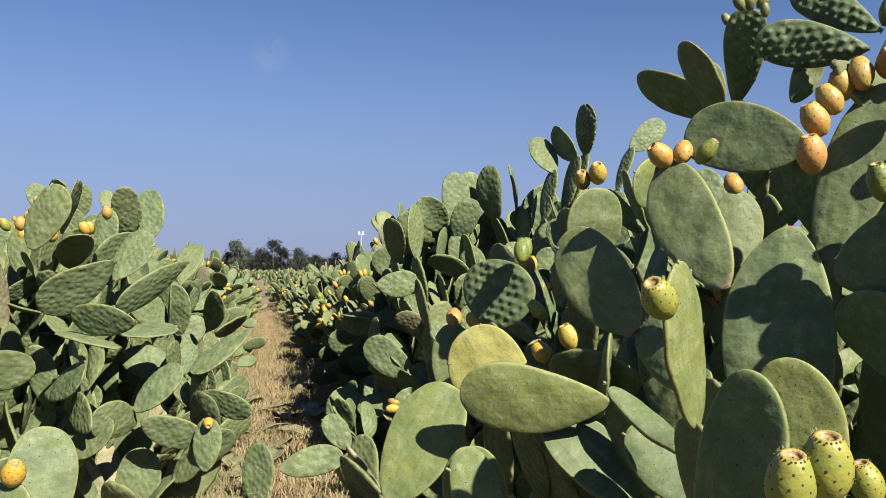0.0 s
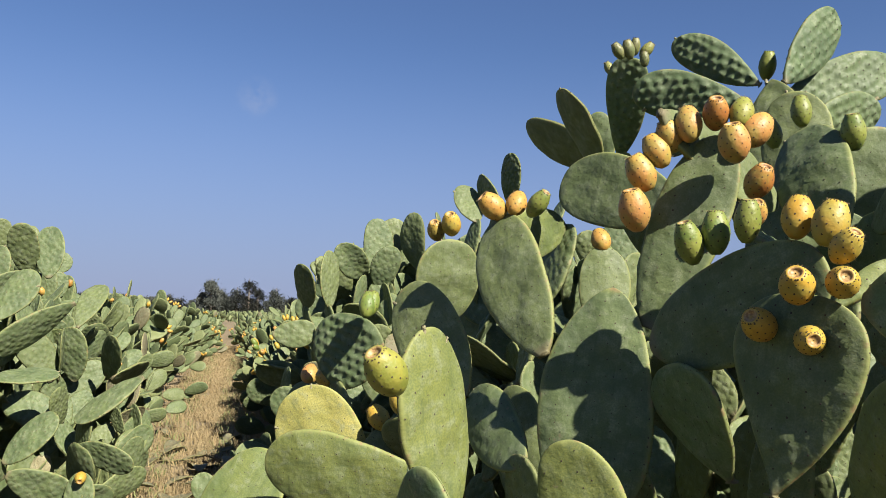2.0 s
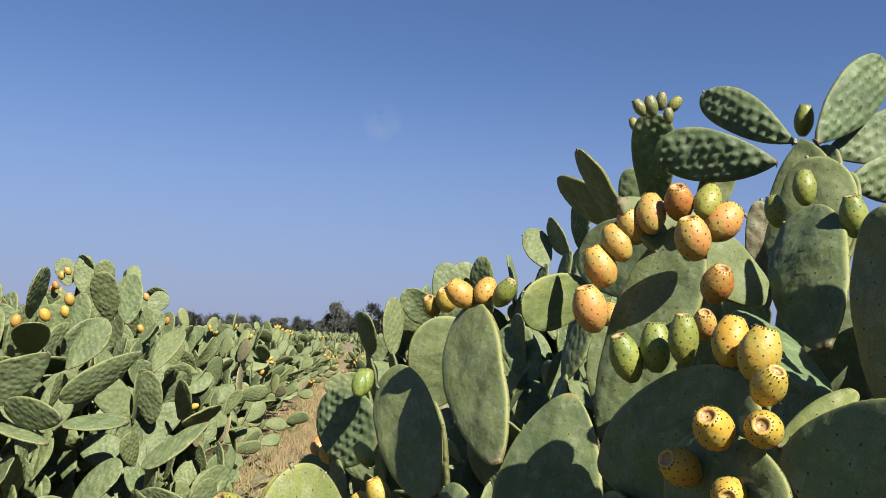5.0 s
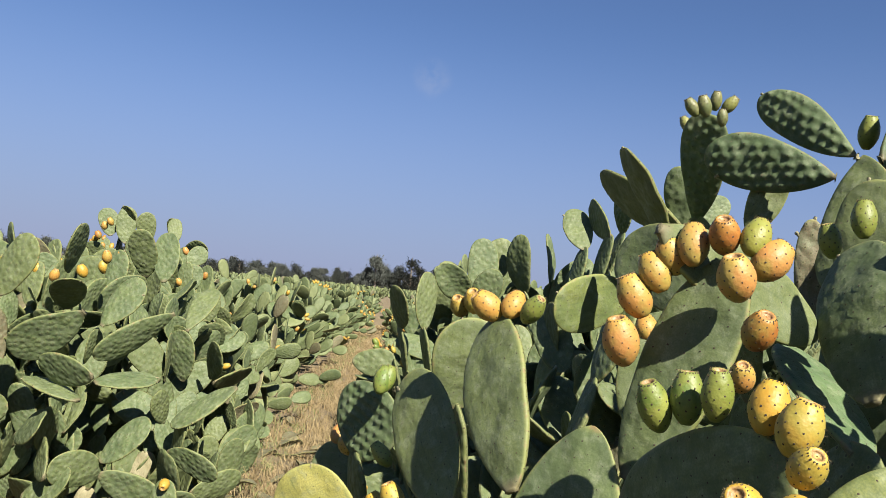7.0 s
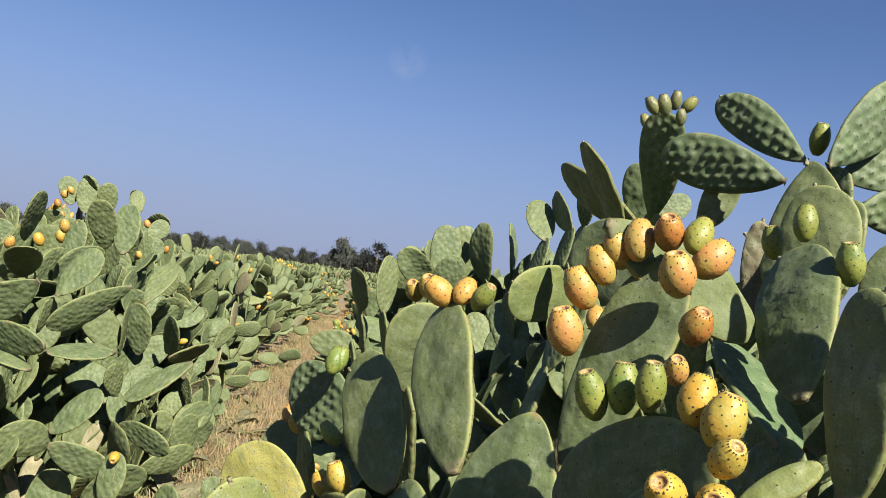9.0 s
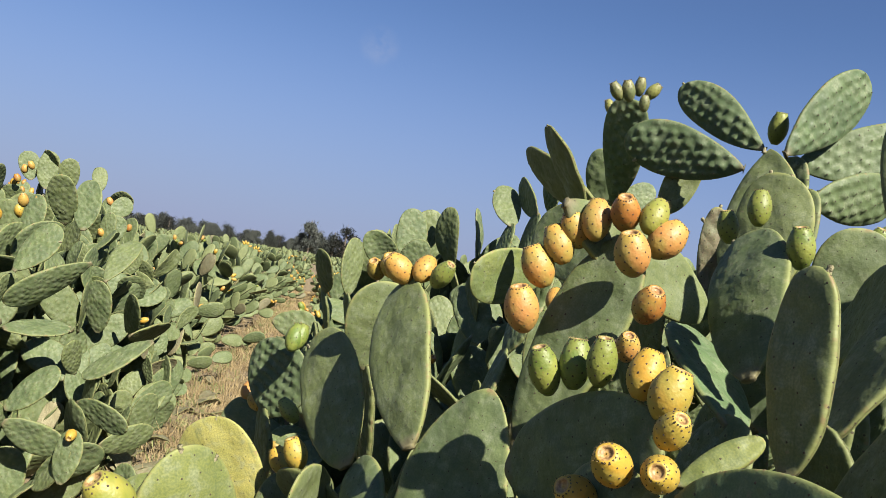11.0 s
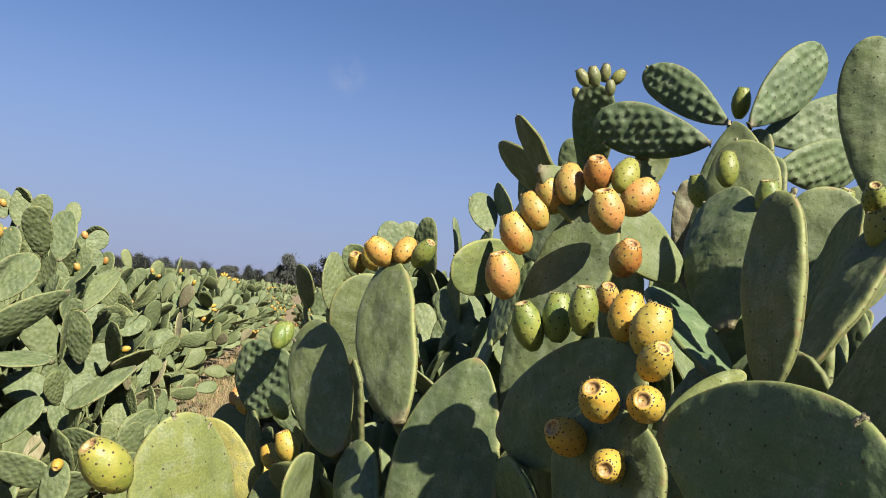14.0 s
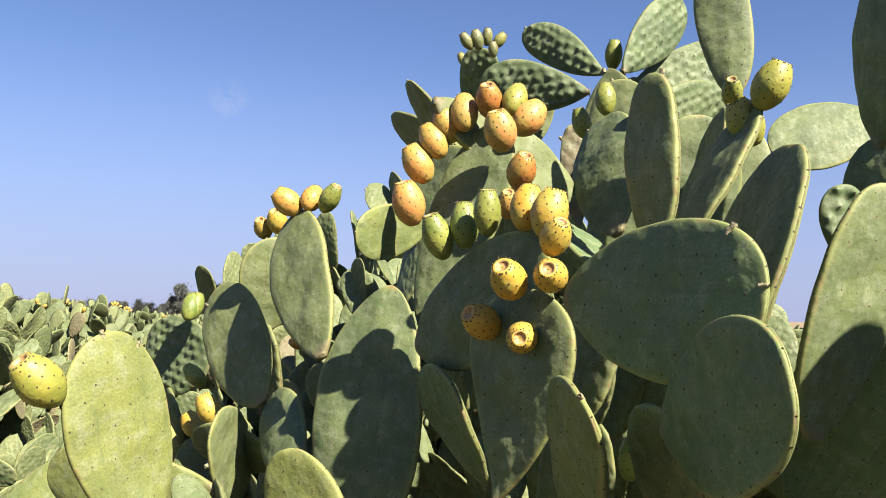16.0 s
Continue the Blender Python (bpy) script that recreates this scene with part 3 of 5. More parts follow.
def pear(pad, base, way, size, colour):
    """One prickly pear on its pad."""
    slim = {"green": 0.62, "grey": 0.62, "pale": 0.72}.get(colour, 0.77)
    me = fruit_mesh("fruit", size, size * slim * hrng.uniform(0.95, 1.05), FRUIT[colour], 14, 22, True)
    return child("fruit", me, pad, basis(base, way, (hrng.uniform(-1, 1), -1, hrng.uniform(-1, 1))))


def prop(top, base, root):
    """Older joints that carry a pad, from its base down to the plant's foot."""
    p, foot = Vector(base), Vector(root)
    while p.z > 0.05:
        aim = (foot - p)
        aim.z = min(aim.z, -0.25)
        d = aim.normalized()
        d = (d + Vector((hrng.gauss(0, 0.12), hrng.gauss(0, 0.12), -0.35))).normalized()
        L = hrng.uniform(0.34, 0.44)
        q = p + d * (L - 0.03)
        low = q.z < 0.22
        me = pad_mesh("pad", L, hrng.uniform(0.16, 0.21), 0.036 if low else 0.026, hrng, CORK if low else SKIN, rows=12, ring=16, wave=0.008)
        child("stem_pad" if low else "pad", me, top, basis(q, -d, (-1, hrng.uniform(-0.35, -0.1), -0.25) if root[0] > 0.5 else (hrng.uniform(-0.8, 0.2), -1, 0)))
        p = q



# ---- the plants beside the walk, joint by joint ----

plant_near = plant(1.50, 2.05, "large prickly pear cactus with thick grey-green pads and ripe fruits", "cacti beside the path")
p = joint(plant_near, (1.184, 1.873, 1.350), (-0.107, 0.559, 0.822), (-0.801, -0.538, 0.262), 0.426, 0.192, SKIN)
pear(p, (1.154, 2.094, 1.705), (-0.77, -0.07, 0.64), 0.082, "orange")
pear(p, (1.166, 2.055, 1.711), (0.40, 0.42, 0.81), 0.071, "orange")
pear(p, (1.203, 2.034, 1.705), (0.33, -0.63, 0.71), 0.080, "green")
joint(plant_near, (1.078, 2.168, 1.220), (-0.282, 0.616, 0.735), (-0.750, -0.620, 0.232), 0.412, 0.218, SKIN)
joint(plant_near, (1.254, 1.779, 0.983), (0.137, 0.042, 0.990), (-0.676, -0.726, 0.125), 0.540, 0.272, SKIN, 0.5, 0.62)
prop(plant_near, (1.25, 1.78, 0.98), (1.50, 2.05, 0.00))
p = joint(plant_near, (1.387, 1.754, 1.422), (0.318, -0.143, 0.937), (-0.702, -0.700, 0.131), 0.475, 0.174, SKIN)
pear(p, (1.367, 1.760, 1.648), (-0.31, -0.22, 0.92), 0.098, "orange")
pear(p, (1.397, 1.762, 1.745), (-0.47, 0.05, 0.88), 0.090, "orange")
pear(p, (1.539, 1.626, 1.879), (0.41, 0.33, 0.85), 0.077, "pale")
pear(p, (1.554, 1.628, 1.837), (0.62, -0.10, 0.78), 0.084, "orange")
pear(p, (1.520, 1.608, 1.792), (-0.32, -0.29, 0.90), 0.086, "orange")
pear(p, (1.535, 1.577, 1.711), (0.01, -0.64, 0.77), 0.077, "red")
pear(p, (1.491, 1.510, 1.641), (-0.23, -0.62, 0.75), 0.059, "orange")
p = joint(plant_near, (1.360, 1.678, 1.385), (0.266, -0.898, 0.352), (-0.958, -0.286, -0.004), 0.444, 0.212, SKIN, 0.5, 0.42)
pear(p, (1.372, 1.533, 1.559), (-0.39, -0.18, 0.90), 0.090, "green")
pear(p, (1.403, 1.505, 1.577), (-0.04, -0.02, 1.00), 0.088, "green")
pear(p, (1.423, 1.437, 1.596), (-0.07, -0.22, 0.97), 0.084, "green")
pear(p, (1.450, 1.330, 1.597), (0.22, 0.11, 0.97), 0.079, "yellow")
pear(p, (1.461, 1.272, 1.579), (0.23, -0.16, 0.96), 0.081, "yellow")
p = joint(plant_near, (1.394, 1.726, 1.920), (0.884, 0.204, -0.420), (0.308, -0.931, 0.197), 0.436, 0.158, SKIN, 0.7, 0.6)
pear(p, (1.423, 1.739, 1.798), (-0.39, 0.23, 0.89), 0.082, "orange")
pear(p, (1.453, 1.749, 1.836), (-0.47, -0.22, 0.86), 0.078, "orange")
pear(p, (1.462, 1.696, 1.852), (0.04, 0.25, 0.97), 0.084, "orange")
pear(p, (1.518, 1.684, 1.881), (-0.32, -0.55, 0.77), 0.078, "red")
p = joint(plant_near, (1.407, 1.337, 1.137), (0.113, -0.144, 0.983), (-0.938, -0.343, 0.057), 0.364, 0.254, SKIN, 1.15, 0.45)
pear(p, (1.459, 1.243, 1.550), (0.02, -0.72, 0.69), 0.067, "yellow")
pear(p, (1.469, 1.245, 1.504), (-0.51, -0.82, 0.26), 0.070, "yellow")
pear(p, (1.421, 1.286, 1.485), (-0.56, -0.61, 0.56), 0.077, "yellow")
pear(p, (1.412, 1.357, 1.424), (-0.80, -0.45, 0.40), 0.077, "yellow")
pear(p, (1.435, 1.288, 1.416), (-0.46, -0.89, 0.00), 0.068, "yellow")
joint(plant_near, (1.472, 1.555, 1.118), (-0.439, 0.125, 0.890), (-0.898, -0.091, -0.430), 0.268, 0.234, SKIN_SHADE, 1, 0.5)
joint(plant_near, (1.468, 1.189, 1.478), (0.161, -0.987, -0.006), (-0.983, -0.161, 0.089), 0.381, 0.214, SKIN_SHADE, 0.6, 0.42)
joint(plant_near, (1.584, 1.131, 1.546), (0.039, 0.068, 0.997), (-0.978, -0.204, 0.052), 0.284, 0.115, SKIN)
joint(plant_near, (0.977, 2.104, 1.027), (-0.922, 0.387, 0.031), (-0.383, -0.894, -0.235), 0.437, 0.212, SKIN_PALE, 0.85, 0.5)
prop(plant_near, (0.98, 2.10, 1.03), (1.50, 2.05, 0.00))
joint(plant_near, (0.574, 1.847, 0.691), (-0.260, 0.359, 0.896), (-0.254, -0.921, 0.295), 0.301, 0.124, SKIN_PALE)
prop(plant_near, (0.57, 1.85, 0.69), (1.50, 2.05, 0.00))
joint(plant_near, (1.070, 2.030, 0.740), (-0.541, 0.628, 0.560), (-0.144, -0.725, 0.673), 0.406, 0.202, SKIN)
prop(plant_near, (1.07, 2.03, 0.74), (1.50, 2.05, 0.00))
joint(plant_near, (1.080, 1.790, 0.813), (-0.429, 0.622, 0.655), (-0.350, -0.783, 0.514), 0.277, 0.143, SKIN)
joint(plant_near, (1.000, 1.680, 0.957), (-0.347, 0.824, 0.448), (0.006, -0.476, 0.880), 0.316, 0.084, SKIN)
joint(plant_near, (1.130, 2.243, 1.076), (-0.719, 0.695, 0.017), (-0.545, -0.548, -0.635), 0.293, 0.196, SKIN)
joint(plant_near, (1.534, 1.335, 1.471), (0.794, -0.092, 0.601), (-0.476, -0.709, 0.521), 0.157, 0.047, SKIN_PALE)
joint(plant_near, (0.57, 2.05, 0.63), (-0.10, -0.16, 0.98), (-0.30, -0.90, 0.20), 0.33, 0.17, SKIN_PALE)
prop(plant_near, (0.57, 2.05, 0.63), (1.50, 2.05, 0.00))
p = joint(plant_near, (0.849, 1.451, 1.084), (-0.175, -0.133, 0.976), (0.616, -0.788, 0.003), 0.343, 0.177, SKIN_PALE)
pear(p, (0.737, 1.355, 1.318), (-0.56, -0.41, 0.72), 0.087, "pale")
prop(plant_near, (0.85, 1.45, 1.08), (1.50, 2.05, 0.00))
joint(plant_near, (1.36, 2.35, 0.85), (-0.02, 0.59, 0.81), (-0.86, -0.42, 0.28), 0.45, 0.21, SKIN)
prop(plant_near, (1.36, 2.35, 0.85), (1.50, 2.05, 0.00))
p = joint(plant_near, (0.726, 1.180, 0.904), (-0.027, -0.336, 0.942), (-0.888, -0.424, -0.177), 0.371, 0.141, SKIN_SHADE)
prop(plant_near, (0.73, 1.18, 0.90), (1.50, 2.05, 0.00))
p = joint(plant_near, (1.179, 1.476, 0.908), (-0.308, 0.085, 0.948), (-0.632, -0.763, -0.137), 0.326, 0.167, SKIN_PALE)
prop(plant_near, (1.18, 1.48, 0.91), (1.50, 2.05, 0.00))
joint(plant_near, (1.142, 1.875, 1.098), (-0.126, 0.903, 0.411), (-0.831, -0.322, 0.453), 0.339, 0.154, SKIN)
prop(plant_near, (1.14, 1.87, 1.10), (1.50, 2.05, 0.00))
p = joint(plant_near, (1.507, 1.241, 1.102), (-0.329, -0.725, 0.605), (-0.934, 0.155, -0.322), 0.411, 0.181, SKIN_PALE)
pear(p, (1.602, 1.252, 1.188), (0.12, -0.25, 0.96), 0.081, "green")
prop(plant_near, (1.51, 1.24, 1.10), (1.50, 2.05, 0.00))
joint(plant_near, (1.757, 1.605, 1.533), (0.208, 0.910, 0.359), (0.365, -0.413, 0.834), 0.471, 0.203, SKIN_SHADE)
prop(plant_near, (1.76, 1.60, 1.53), (1.50, 2.05, 0.00))
p = joint(plant_near, (1.06, 2.41, 0.96), (-0.25, -0.78, 0.57), (0.92, -0.37, -0.11), 0.40, 0.21, SKIN)
pear(p, (0.970, 2.363, 1.155), (-0.45, 0.00, 0.89), 0.087, "yellow")
prop(plant_near, (1.06, 2.41, 0.96), (1.50, 2.05, 0.00))
p = joint(plant_near, (0.57, 0.76, 0.84), (0.05, 0.13, 0.99), (-0.30, -0.90, 0.00), 0.30, 0.17, SKIN)
pear(p, (0.582, 0.801, 1.125), (-0.13, -0.32, 0.94), 0.080, "pale")
pear(p, (0.621, 0.788, 1.144), (-0.15, -0.26, 0.96), 0.080, "pale")
prop(plant_near, (0.57, 0.76, 0.84), (1.50, 2.05, 0.00))
p = joint(plant_near, (1.03, 1.17, 0.71), (0.05, 0.13, 0.99), (-0.30, -0.90, 0.00), 0.30, 0.17, SKIN)
pear(p, (1.047, 1.206, 0.993), (-0.32, 0.00, 0.95), 0.080, "pale")
prop(plant_near, (1.03, 1.17, 0.71), (1.50, 2.05, 0.00))

plant_tall = plant(2.15, 2.65, "tall prickly pear cactus topped with quilted dark green young pads", "cacti beside the path")
p = joint(plant_tall, (1.779, 1.608, 1.629), (0.203, 0.576, 0.792), (-0.881, -0.245, 0.404), 0.393, 0.197, SKIN)
pear(p, (1.884, 1.852, 1.958), (0.01, 0.11, 0.99), 0.083, "green")
pear(p, (1.869, 1.941, 1.917), (-0.29, -0.08, 0.95), 0.079, "green")
pear(p, (1.904, 1.694, 1.865), (-0.23, -0.18, 0.96), 0.089, "green")
joint(plant_tall, (2.058, 2.174, 1.831), (0.184, 0.337, 0.923), (-0.813, -0.475, 0.335), 0.449, 0.238, SKIN, 0.5, 0.75)
prop(plant_tall, (2.06, 2.17, 1.83), (2.15, 2.65, 0.00))
p = joint(plant_tall, (2.196, 2.447, 2.269), (-0.543, 0.634, 0.551), (-0.780, -0.620, -0.050), 0.371, 0.138, SKIN_YOUNG, 0.85, 0.5)
pear(p, (2.244, 2.490, 2.300), (-0.05, -0.28, 0.96), 0.100, "green")
joint(plant_tall, (2.138, 2.442, 2.199), (-0.775, 0.604, 0.183), (-0.600, -0.760, -0.300), 0.396, 0.176, SKIN_YOUNG, 0.85, 0.5)
joint(plant_tall, (2.186, 2.324, 2.233), (0.679, 0.165, 0.715), (0.316, -0.945, -0.083), 0.411, 0.177, SKIN_YOUNG, 0.85, 0.5)
joint(plant_tall, (2.295, 2.459, 2.237), (0.948, -0.092, 0.304), (-0.123, -0.989, 0.083), 0.465, 0.195, SKIN_YOUNG, 0.85, 0.5)
prop(plant_tall, (2.30, 2.46, 2.24), (2.15, 2.65, 0.00))
joint(plant_tall, (2.241, 2.254, 2.107), (0.951, 0.247, 0.187), (0.293, -0.913, -0.282), 0.362, 0.161, SKIN_YOUNG, 0.85, 0.5)
prop(plant_tall, (2.24, 2.25, 2.11), (2.15, 2.65, 0.00))
p = joint(plant_tall, (1.919, 2.954, 2.078), (-0.149, -0.517, 0.843), (-0.66, -0.72, -0.20), 0.405, 0.165, SKIN_YOUNG, 0.8, 0.33)
pear(p, (1.811, 2.719, 2.401), (-0.58, -0.03, 0.81), 0.066, "grey")
pear(p, (1.839, 2.713, 2.400), (-0.32, -0.16, 0.94), 0.072, "grey")
pear(p, (1.889, 2.782, 2.442), (-0.03, -0.28, 0.96), 0.065, "grey")
pear(p, (1.917, 2.785, 2.439), (0.51, -0.44, 0.74), 0.067, "grey")
pear(p, (1.883, 2.688, 2.369), (-0.12, -0.14, 0.98), 0.056, "grey")
pear(p, (1.829, 2.835, 2.377), (-0.42, 0.23, 0.88), 0.056, "grey")
prop(plant_tall, (1.92, 2.95, 2.08), (2.15, 2.65, 0.00))
joint(plant_tall, (1.878, 2.911, 2.040), (-0.451, 0.780, 0.434), (-0.758, -0.078, -0.647), 0.495, 0.227, SKIN)
joint(plant_tall, (1.797, 2.870, 1.995), (-0.551, -0.262, 0.792), (-0.819, -0.013, -0.574), 0.364, 0.194, SKIN)
p = joint(plant_tall, (1.87, 2.43, 1.84), (-0.52, 0.83, 0.21), (-0.83, -0.55, 0.12), 0.48, 0.27, SKIN)
prop(plant_tall, (1.87, 2.43, 1.84), (2.15, 2.65, 0.00))
p = joint(plant_tall, (1.64, 2.50, 1.39), (0.05, 0.13, 0.99), (-0.30, -0.90, 0.00), 0.30, 0.17, SKIN)
pear(p, (1.656, 2.532, 1.674), (-0.08, 0.51, 0.86), 0.082, "orange")
prop(plant_tall, (1.64, 2.50, 1.39), (2.15, 2.65, 0.00))
p = joint(plant_tall, (2.33, 2.09, 1.66), (0.05, 0.13, 0.99), (-0.30, -0.90, 0.00), 0.30, 0.17, SKIN)
pear(p, (2.350, 2.130, 1.949), (0.13, -0.42, 0.90), 0.100, "green")
prop(plant_tall, (2.33, 2.09, 1.66), (2.15, 2.65, 0.00))
joint(plant_tall, (1.984, 2.676, 2.044), (0.367, -0.294, 0.883), (-0.30, -0.92, -0.18), 0.200, 0.110, SKIN)
joint(plant_tall, (1.932, 3.122, 2.058), (-0.163, -0.090, 0.982), (-0.622, -0.781, -0.055), 0.250, 0.120, SKIN)
joint(plant_tall, (2.050, 2.080, 1.800), (0.02, 0.10, 0.99), (-0.717, -0.697, -0.009), 0.340, 0.200, SKIN)
joint(plant_tall, (2.041, 2.339, 1.732), (-0.085, -0.028, 0.996), (-0.448, -0.894, 0.002), 0.323, 0.085, SKIN_DRY)
joint(plant_tall, (2.006, 1.911, 1.490), (0.068, -0.127, 0.990), (-0.559, -0.829, -0.009), 0.262, 0.200, SKIN)

plant_side = plant(2.15, 1.55, "prickly pear cactus with broad shaded pads and green fruits", "cacti beside the path")
joint(plant_side, (1.496, 0.969, 1.313), (-0.150, -0.954, 0.259), (-0.988, 0.150, -0.021), 0.306, 0.184, SKIN_SHADE)
prop(plant_side, (1.50, 0.97, 1.31), (2.15, 1.55, 0.00))
p = joint(plant_side, (1.626, 1.148, 1.190), (0.227, -0.229, 0.947), (-0.920, 0.269, 0.286), 0.542, 0.326, SKIN)
joint(plant_side, (3.537, 2.640, 2.267), (-0.921, 0.261, -0.289), (-0.359, -0.856, 0.372), 0.477, 0.305, SKIN)
prop(plant_side, (3.54, 2.64, 2.27), (2.15, 1.55, 0.00))
joint(plant_side, (2.443, 1.565, 1.847), (-0.187, -0.207, 0.960), (-0.925, 0.367, -0.101), 0.400, 0.210, SKIN)
prop(plant_side, (2.44, 1.56, 1.85), (2.15, 1.55, 0.00))
joint(plant_side, (1.911, 1.198, 1.248), (0.172, -0.238, 0.956), (0.116, -0.959, -0.259), 0.440, 0.200, SKIN)
joint(plant_side, (2.024, 1.370, 1.064), (0.114, -0.547, 0.829), (-0.886, -0.433, -0.165), 0.413, 0.215, SKIN_SHADE)
prop(plant_side, (2.02, 1.37, 1.06), (2.15, 1.55, 0.00))
p = joint(plant_side, (1.741, 1.296, 1.577), (0.528, 0.132, 0.839), (-0.90, 0.10, 0.42), 0.336, 0.165, SKIN)
pear(p, (1.880, 1.267, 1.826), (0.22, -0.46, 0.86), 0.089, "pale")
pear(p, (1.910, 1.318, 1.773), (-0.50, -0.05, 0.87), 0.092, "pale")
prop(plant_side, (1.74, 1.30, 1.58), (2.15, 1.55, 0.00))
p = joint(plant_side, (1.897, 1.360, 1.869), (0.001, 0.132, 0.991), (-0.706, -0.702, 0.094), 0.309, 0.109, SKIN)
pear(p, (1.880, 1.343, 1.849), (-0.47, -0.64, 0.61), 0.065, "green")
p = joint(plant_side, (2.06, 1.81, 1.71), (-0.31, -0.90, 0.31), (-0.88, 0.40, 0.27), 0.42, 0.21, SKIN)
prop(plant_side, (2.06, 1.81, 1.71), (2.15, 1.55, 0.00))
joint(plant_side, (2.26, 2.02, 1.62), (-0.10, -0.12, 0.98), (-0.45, -0.88, -0.10), 0.40, 0.22, SKIN)
prop(plant_side, (2.26, 2.02, 1.62), (2.15, 1.55, 0.00))
joint(plant_side, (2.45, 2.16, 1.70), (0.12, 0.05, 0.98), (-0.55, -0.80, 0.10), 0.38, 0.22, SKIN)
prop(plant_side, (2.45, 2.16, 1.70), (2.15, 1.55, 0.00))
joint(plant_side, (2.232, 1.461, 1.576), (-0.027, -0.068, 0.997), (-0.408, -0.910, -0.073), 0.162, 0.095, SKIN_YOUNG)
# added joint out of view, set to cast a shadow on the broad pad
joint(plant_side, (2.19, 0.56, 1.60), (0.10, -0.10, 0.98), (0.38, -0.92, 0.05), 0.40, 0.22, SKIN)
prop(plant_side, (2.19, 0.56, 1.60), (2.45, 0.55, 0.00))

plant_mid = plant(1.15, 3.15, "prickly pear cactus with a scarred yellowing pad beside the path", "cacti beside the path")
p = joint(plant_mid, (0.864, 2.543, 0.885), (-0.518, 0.019, 0.855), (-0.235, -0.964, -0.121), 0.381, 0.254, SKIN_YELLOW)
prop(plant_mid, (0.86, 2.54, 0.88), (1.15, 3.15, 0.00))
joint(plant_mid, (0.395, 2.470, 0.684), (0.510, 0.079, 0.856), (-0.429, -0.840, 0.334), 0.414, 0.230, SKIN_PALE)
prop(plant_mid, (0.39, 2.47, 0.68), (1.15, 3.15, 0.00))
p = joint(plant_mid, (0.835, 2.807, 1.190), (0.089, -0.081, 0.993), (-0.698, -0.716, 0.004), 0.255, 0.294, SKIN_YOUNG)
pear(p, (0.890, 2.635, 1.436), (0.27, 0.26, 0.93), 0.084, "green")
pear(p, (0.881, 2.625, 1.431), (0.16, 0.34, 0.93), 0.087, "green")
pear(p, (0.773, 2.931, 1.234), (0.49, -0.78, -0.38), 0.081, "yellow")
prop(plant_mid, (0.83, 2.81, 1.19), (1.15, 3.15, 0.00))
p = joint(plant_mid, (1.119, 2.658, 1.403), (0.107, -0.316, 0.943), (0.170, -0.928, -0.331), 0.301, 0.228, SKIN)
pear(p, (1.145, 2.579, 1.704), (-0.27, -0.58, 0.77), 0.080, "yellow")
pear(p, (1.109, 2.622, 1.691), (-0.36, -0.63, 0.69), 0.074, "orange")
prop(plant_mid, (1.12, 2.66, 1.40), (1.15, 3.15, 0.00))
joint(plant_mid, (1.752, 3.076, 1.803), (-0.867, -0.464, -0.183), (0.493, -0.853, -0.171), 0.364, 0.209, SKIN_PALE)
prop(plant_mid, (1.75, 3.08, 1.80), (1.15, 3.15, 0.00))
p = joint(plant_mid, (0.92, 2.45, 0.81), (0.05, 0.13, 0.99), (-0.30, -0.90, 0.00), 0.30, 0.17, SKIN)
pear(p, (0.935, 2.488, 1.102), (-0.57, 0.25, 0.78), 0.082, "yellow")
pear(p, (0.936, 2.524, 1.243), (-0.65, 0.31, 0.70), 0.080, "green")
prop(plant_mid, (0.92, 2.45, 0.81), (1.15, 3.15, 0.00))
p = joint(plant_mid, (0.73, 3.01, 0.90), (0.05, 0.13, 0.99), (-0.30, -0.90, 0.00), 0.30, 0.17, SKIN)
pear(p, (0.745, 3.042, 1.192), (0.21, 0.74, 0.64), 0.083, "orange")
prop(plant_mid, (0.73, 3.01, 0.90), (1.15, 3.15, 0.00))
joint(plant_mid, (0.095, 3.500, 0.564), (0.988, -0.033, 0.150), (-0.066, -0.972, 0.223), 0.276, 0.128, SKIN)
prop(plant_mid, (0.37, 3.49, 0.58), (1.15, 3.15, 0.00))

plant_row = plant(1.60, 5.85, "grey-green prickly pear cactus standing high in the row", "cacti beside the path")
joint(plant_row, (0.94, 5.63, 1.48), (-0.08, -0.68, 0.73), (-0.77, -0.43, -0.47), 0.37, 0.21, SKIN)
prop(plant_row, (0.94, 5.63, 1.48), (1.60, 5.85, 0.00))
joint(plant_row, (1.10, 5.62, 1.48), (-0.02, 0.05, 1.00), (0.72, -0.69, 0.05), 0.40, 0.21, SKIN)
prop(plant_row, (1.10, 5.62, 1.48), (1.60, 5.85, 0.00))
joint(plant_row, (2.38, 5.59, 2.26), (-0.10, -0.33, 0.94), (-0.89, -0.39, -0.23), 0.39, 0.20, SKIN_YOUNG)
prop(plant_row, (2.38, 5.59, 2.26), (1.60, 5.85, 0.00))
joint(plant_row, (2.14, 5.62, 2.13), (-0.15, 0.58, 0.80), (-0.04, -0.81, 0.58), 0.38, 0.21, SKIN)
prop(plant_row, (2.14, 5.62, 2.13), (1.60, 5.85, 0.00))
joint(plant_row, (2.28, 5.49, 2.22), (-0.26, 0.70, 0.66), (-0.96, -0.19, -0.19), 0.38, 0.21, SKIN)
prop(plant_row, (2.28, 5.49, 2.22), (1.60, 5.85, 0.00))
joint(plant_row, (3.02, 6.15, 2.41), (0.77, 0.01, 0.63), (-0.08, -0.99, 0.12), 0.40, 0.21, SKIN)
prop(plant_row, (3.02, 6.15, 2.41), (1.60, 5.85, 0.00))
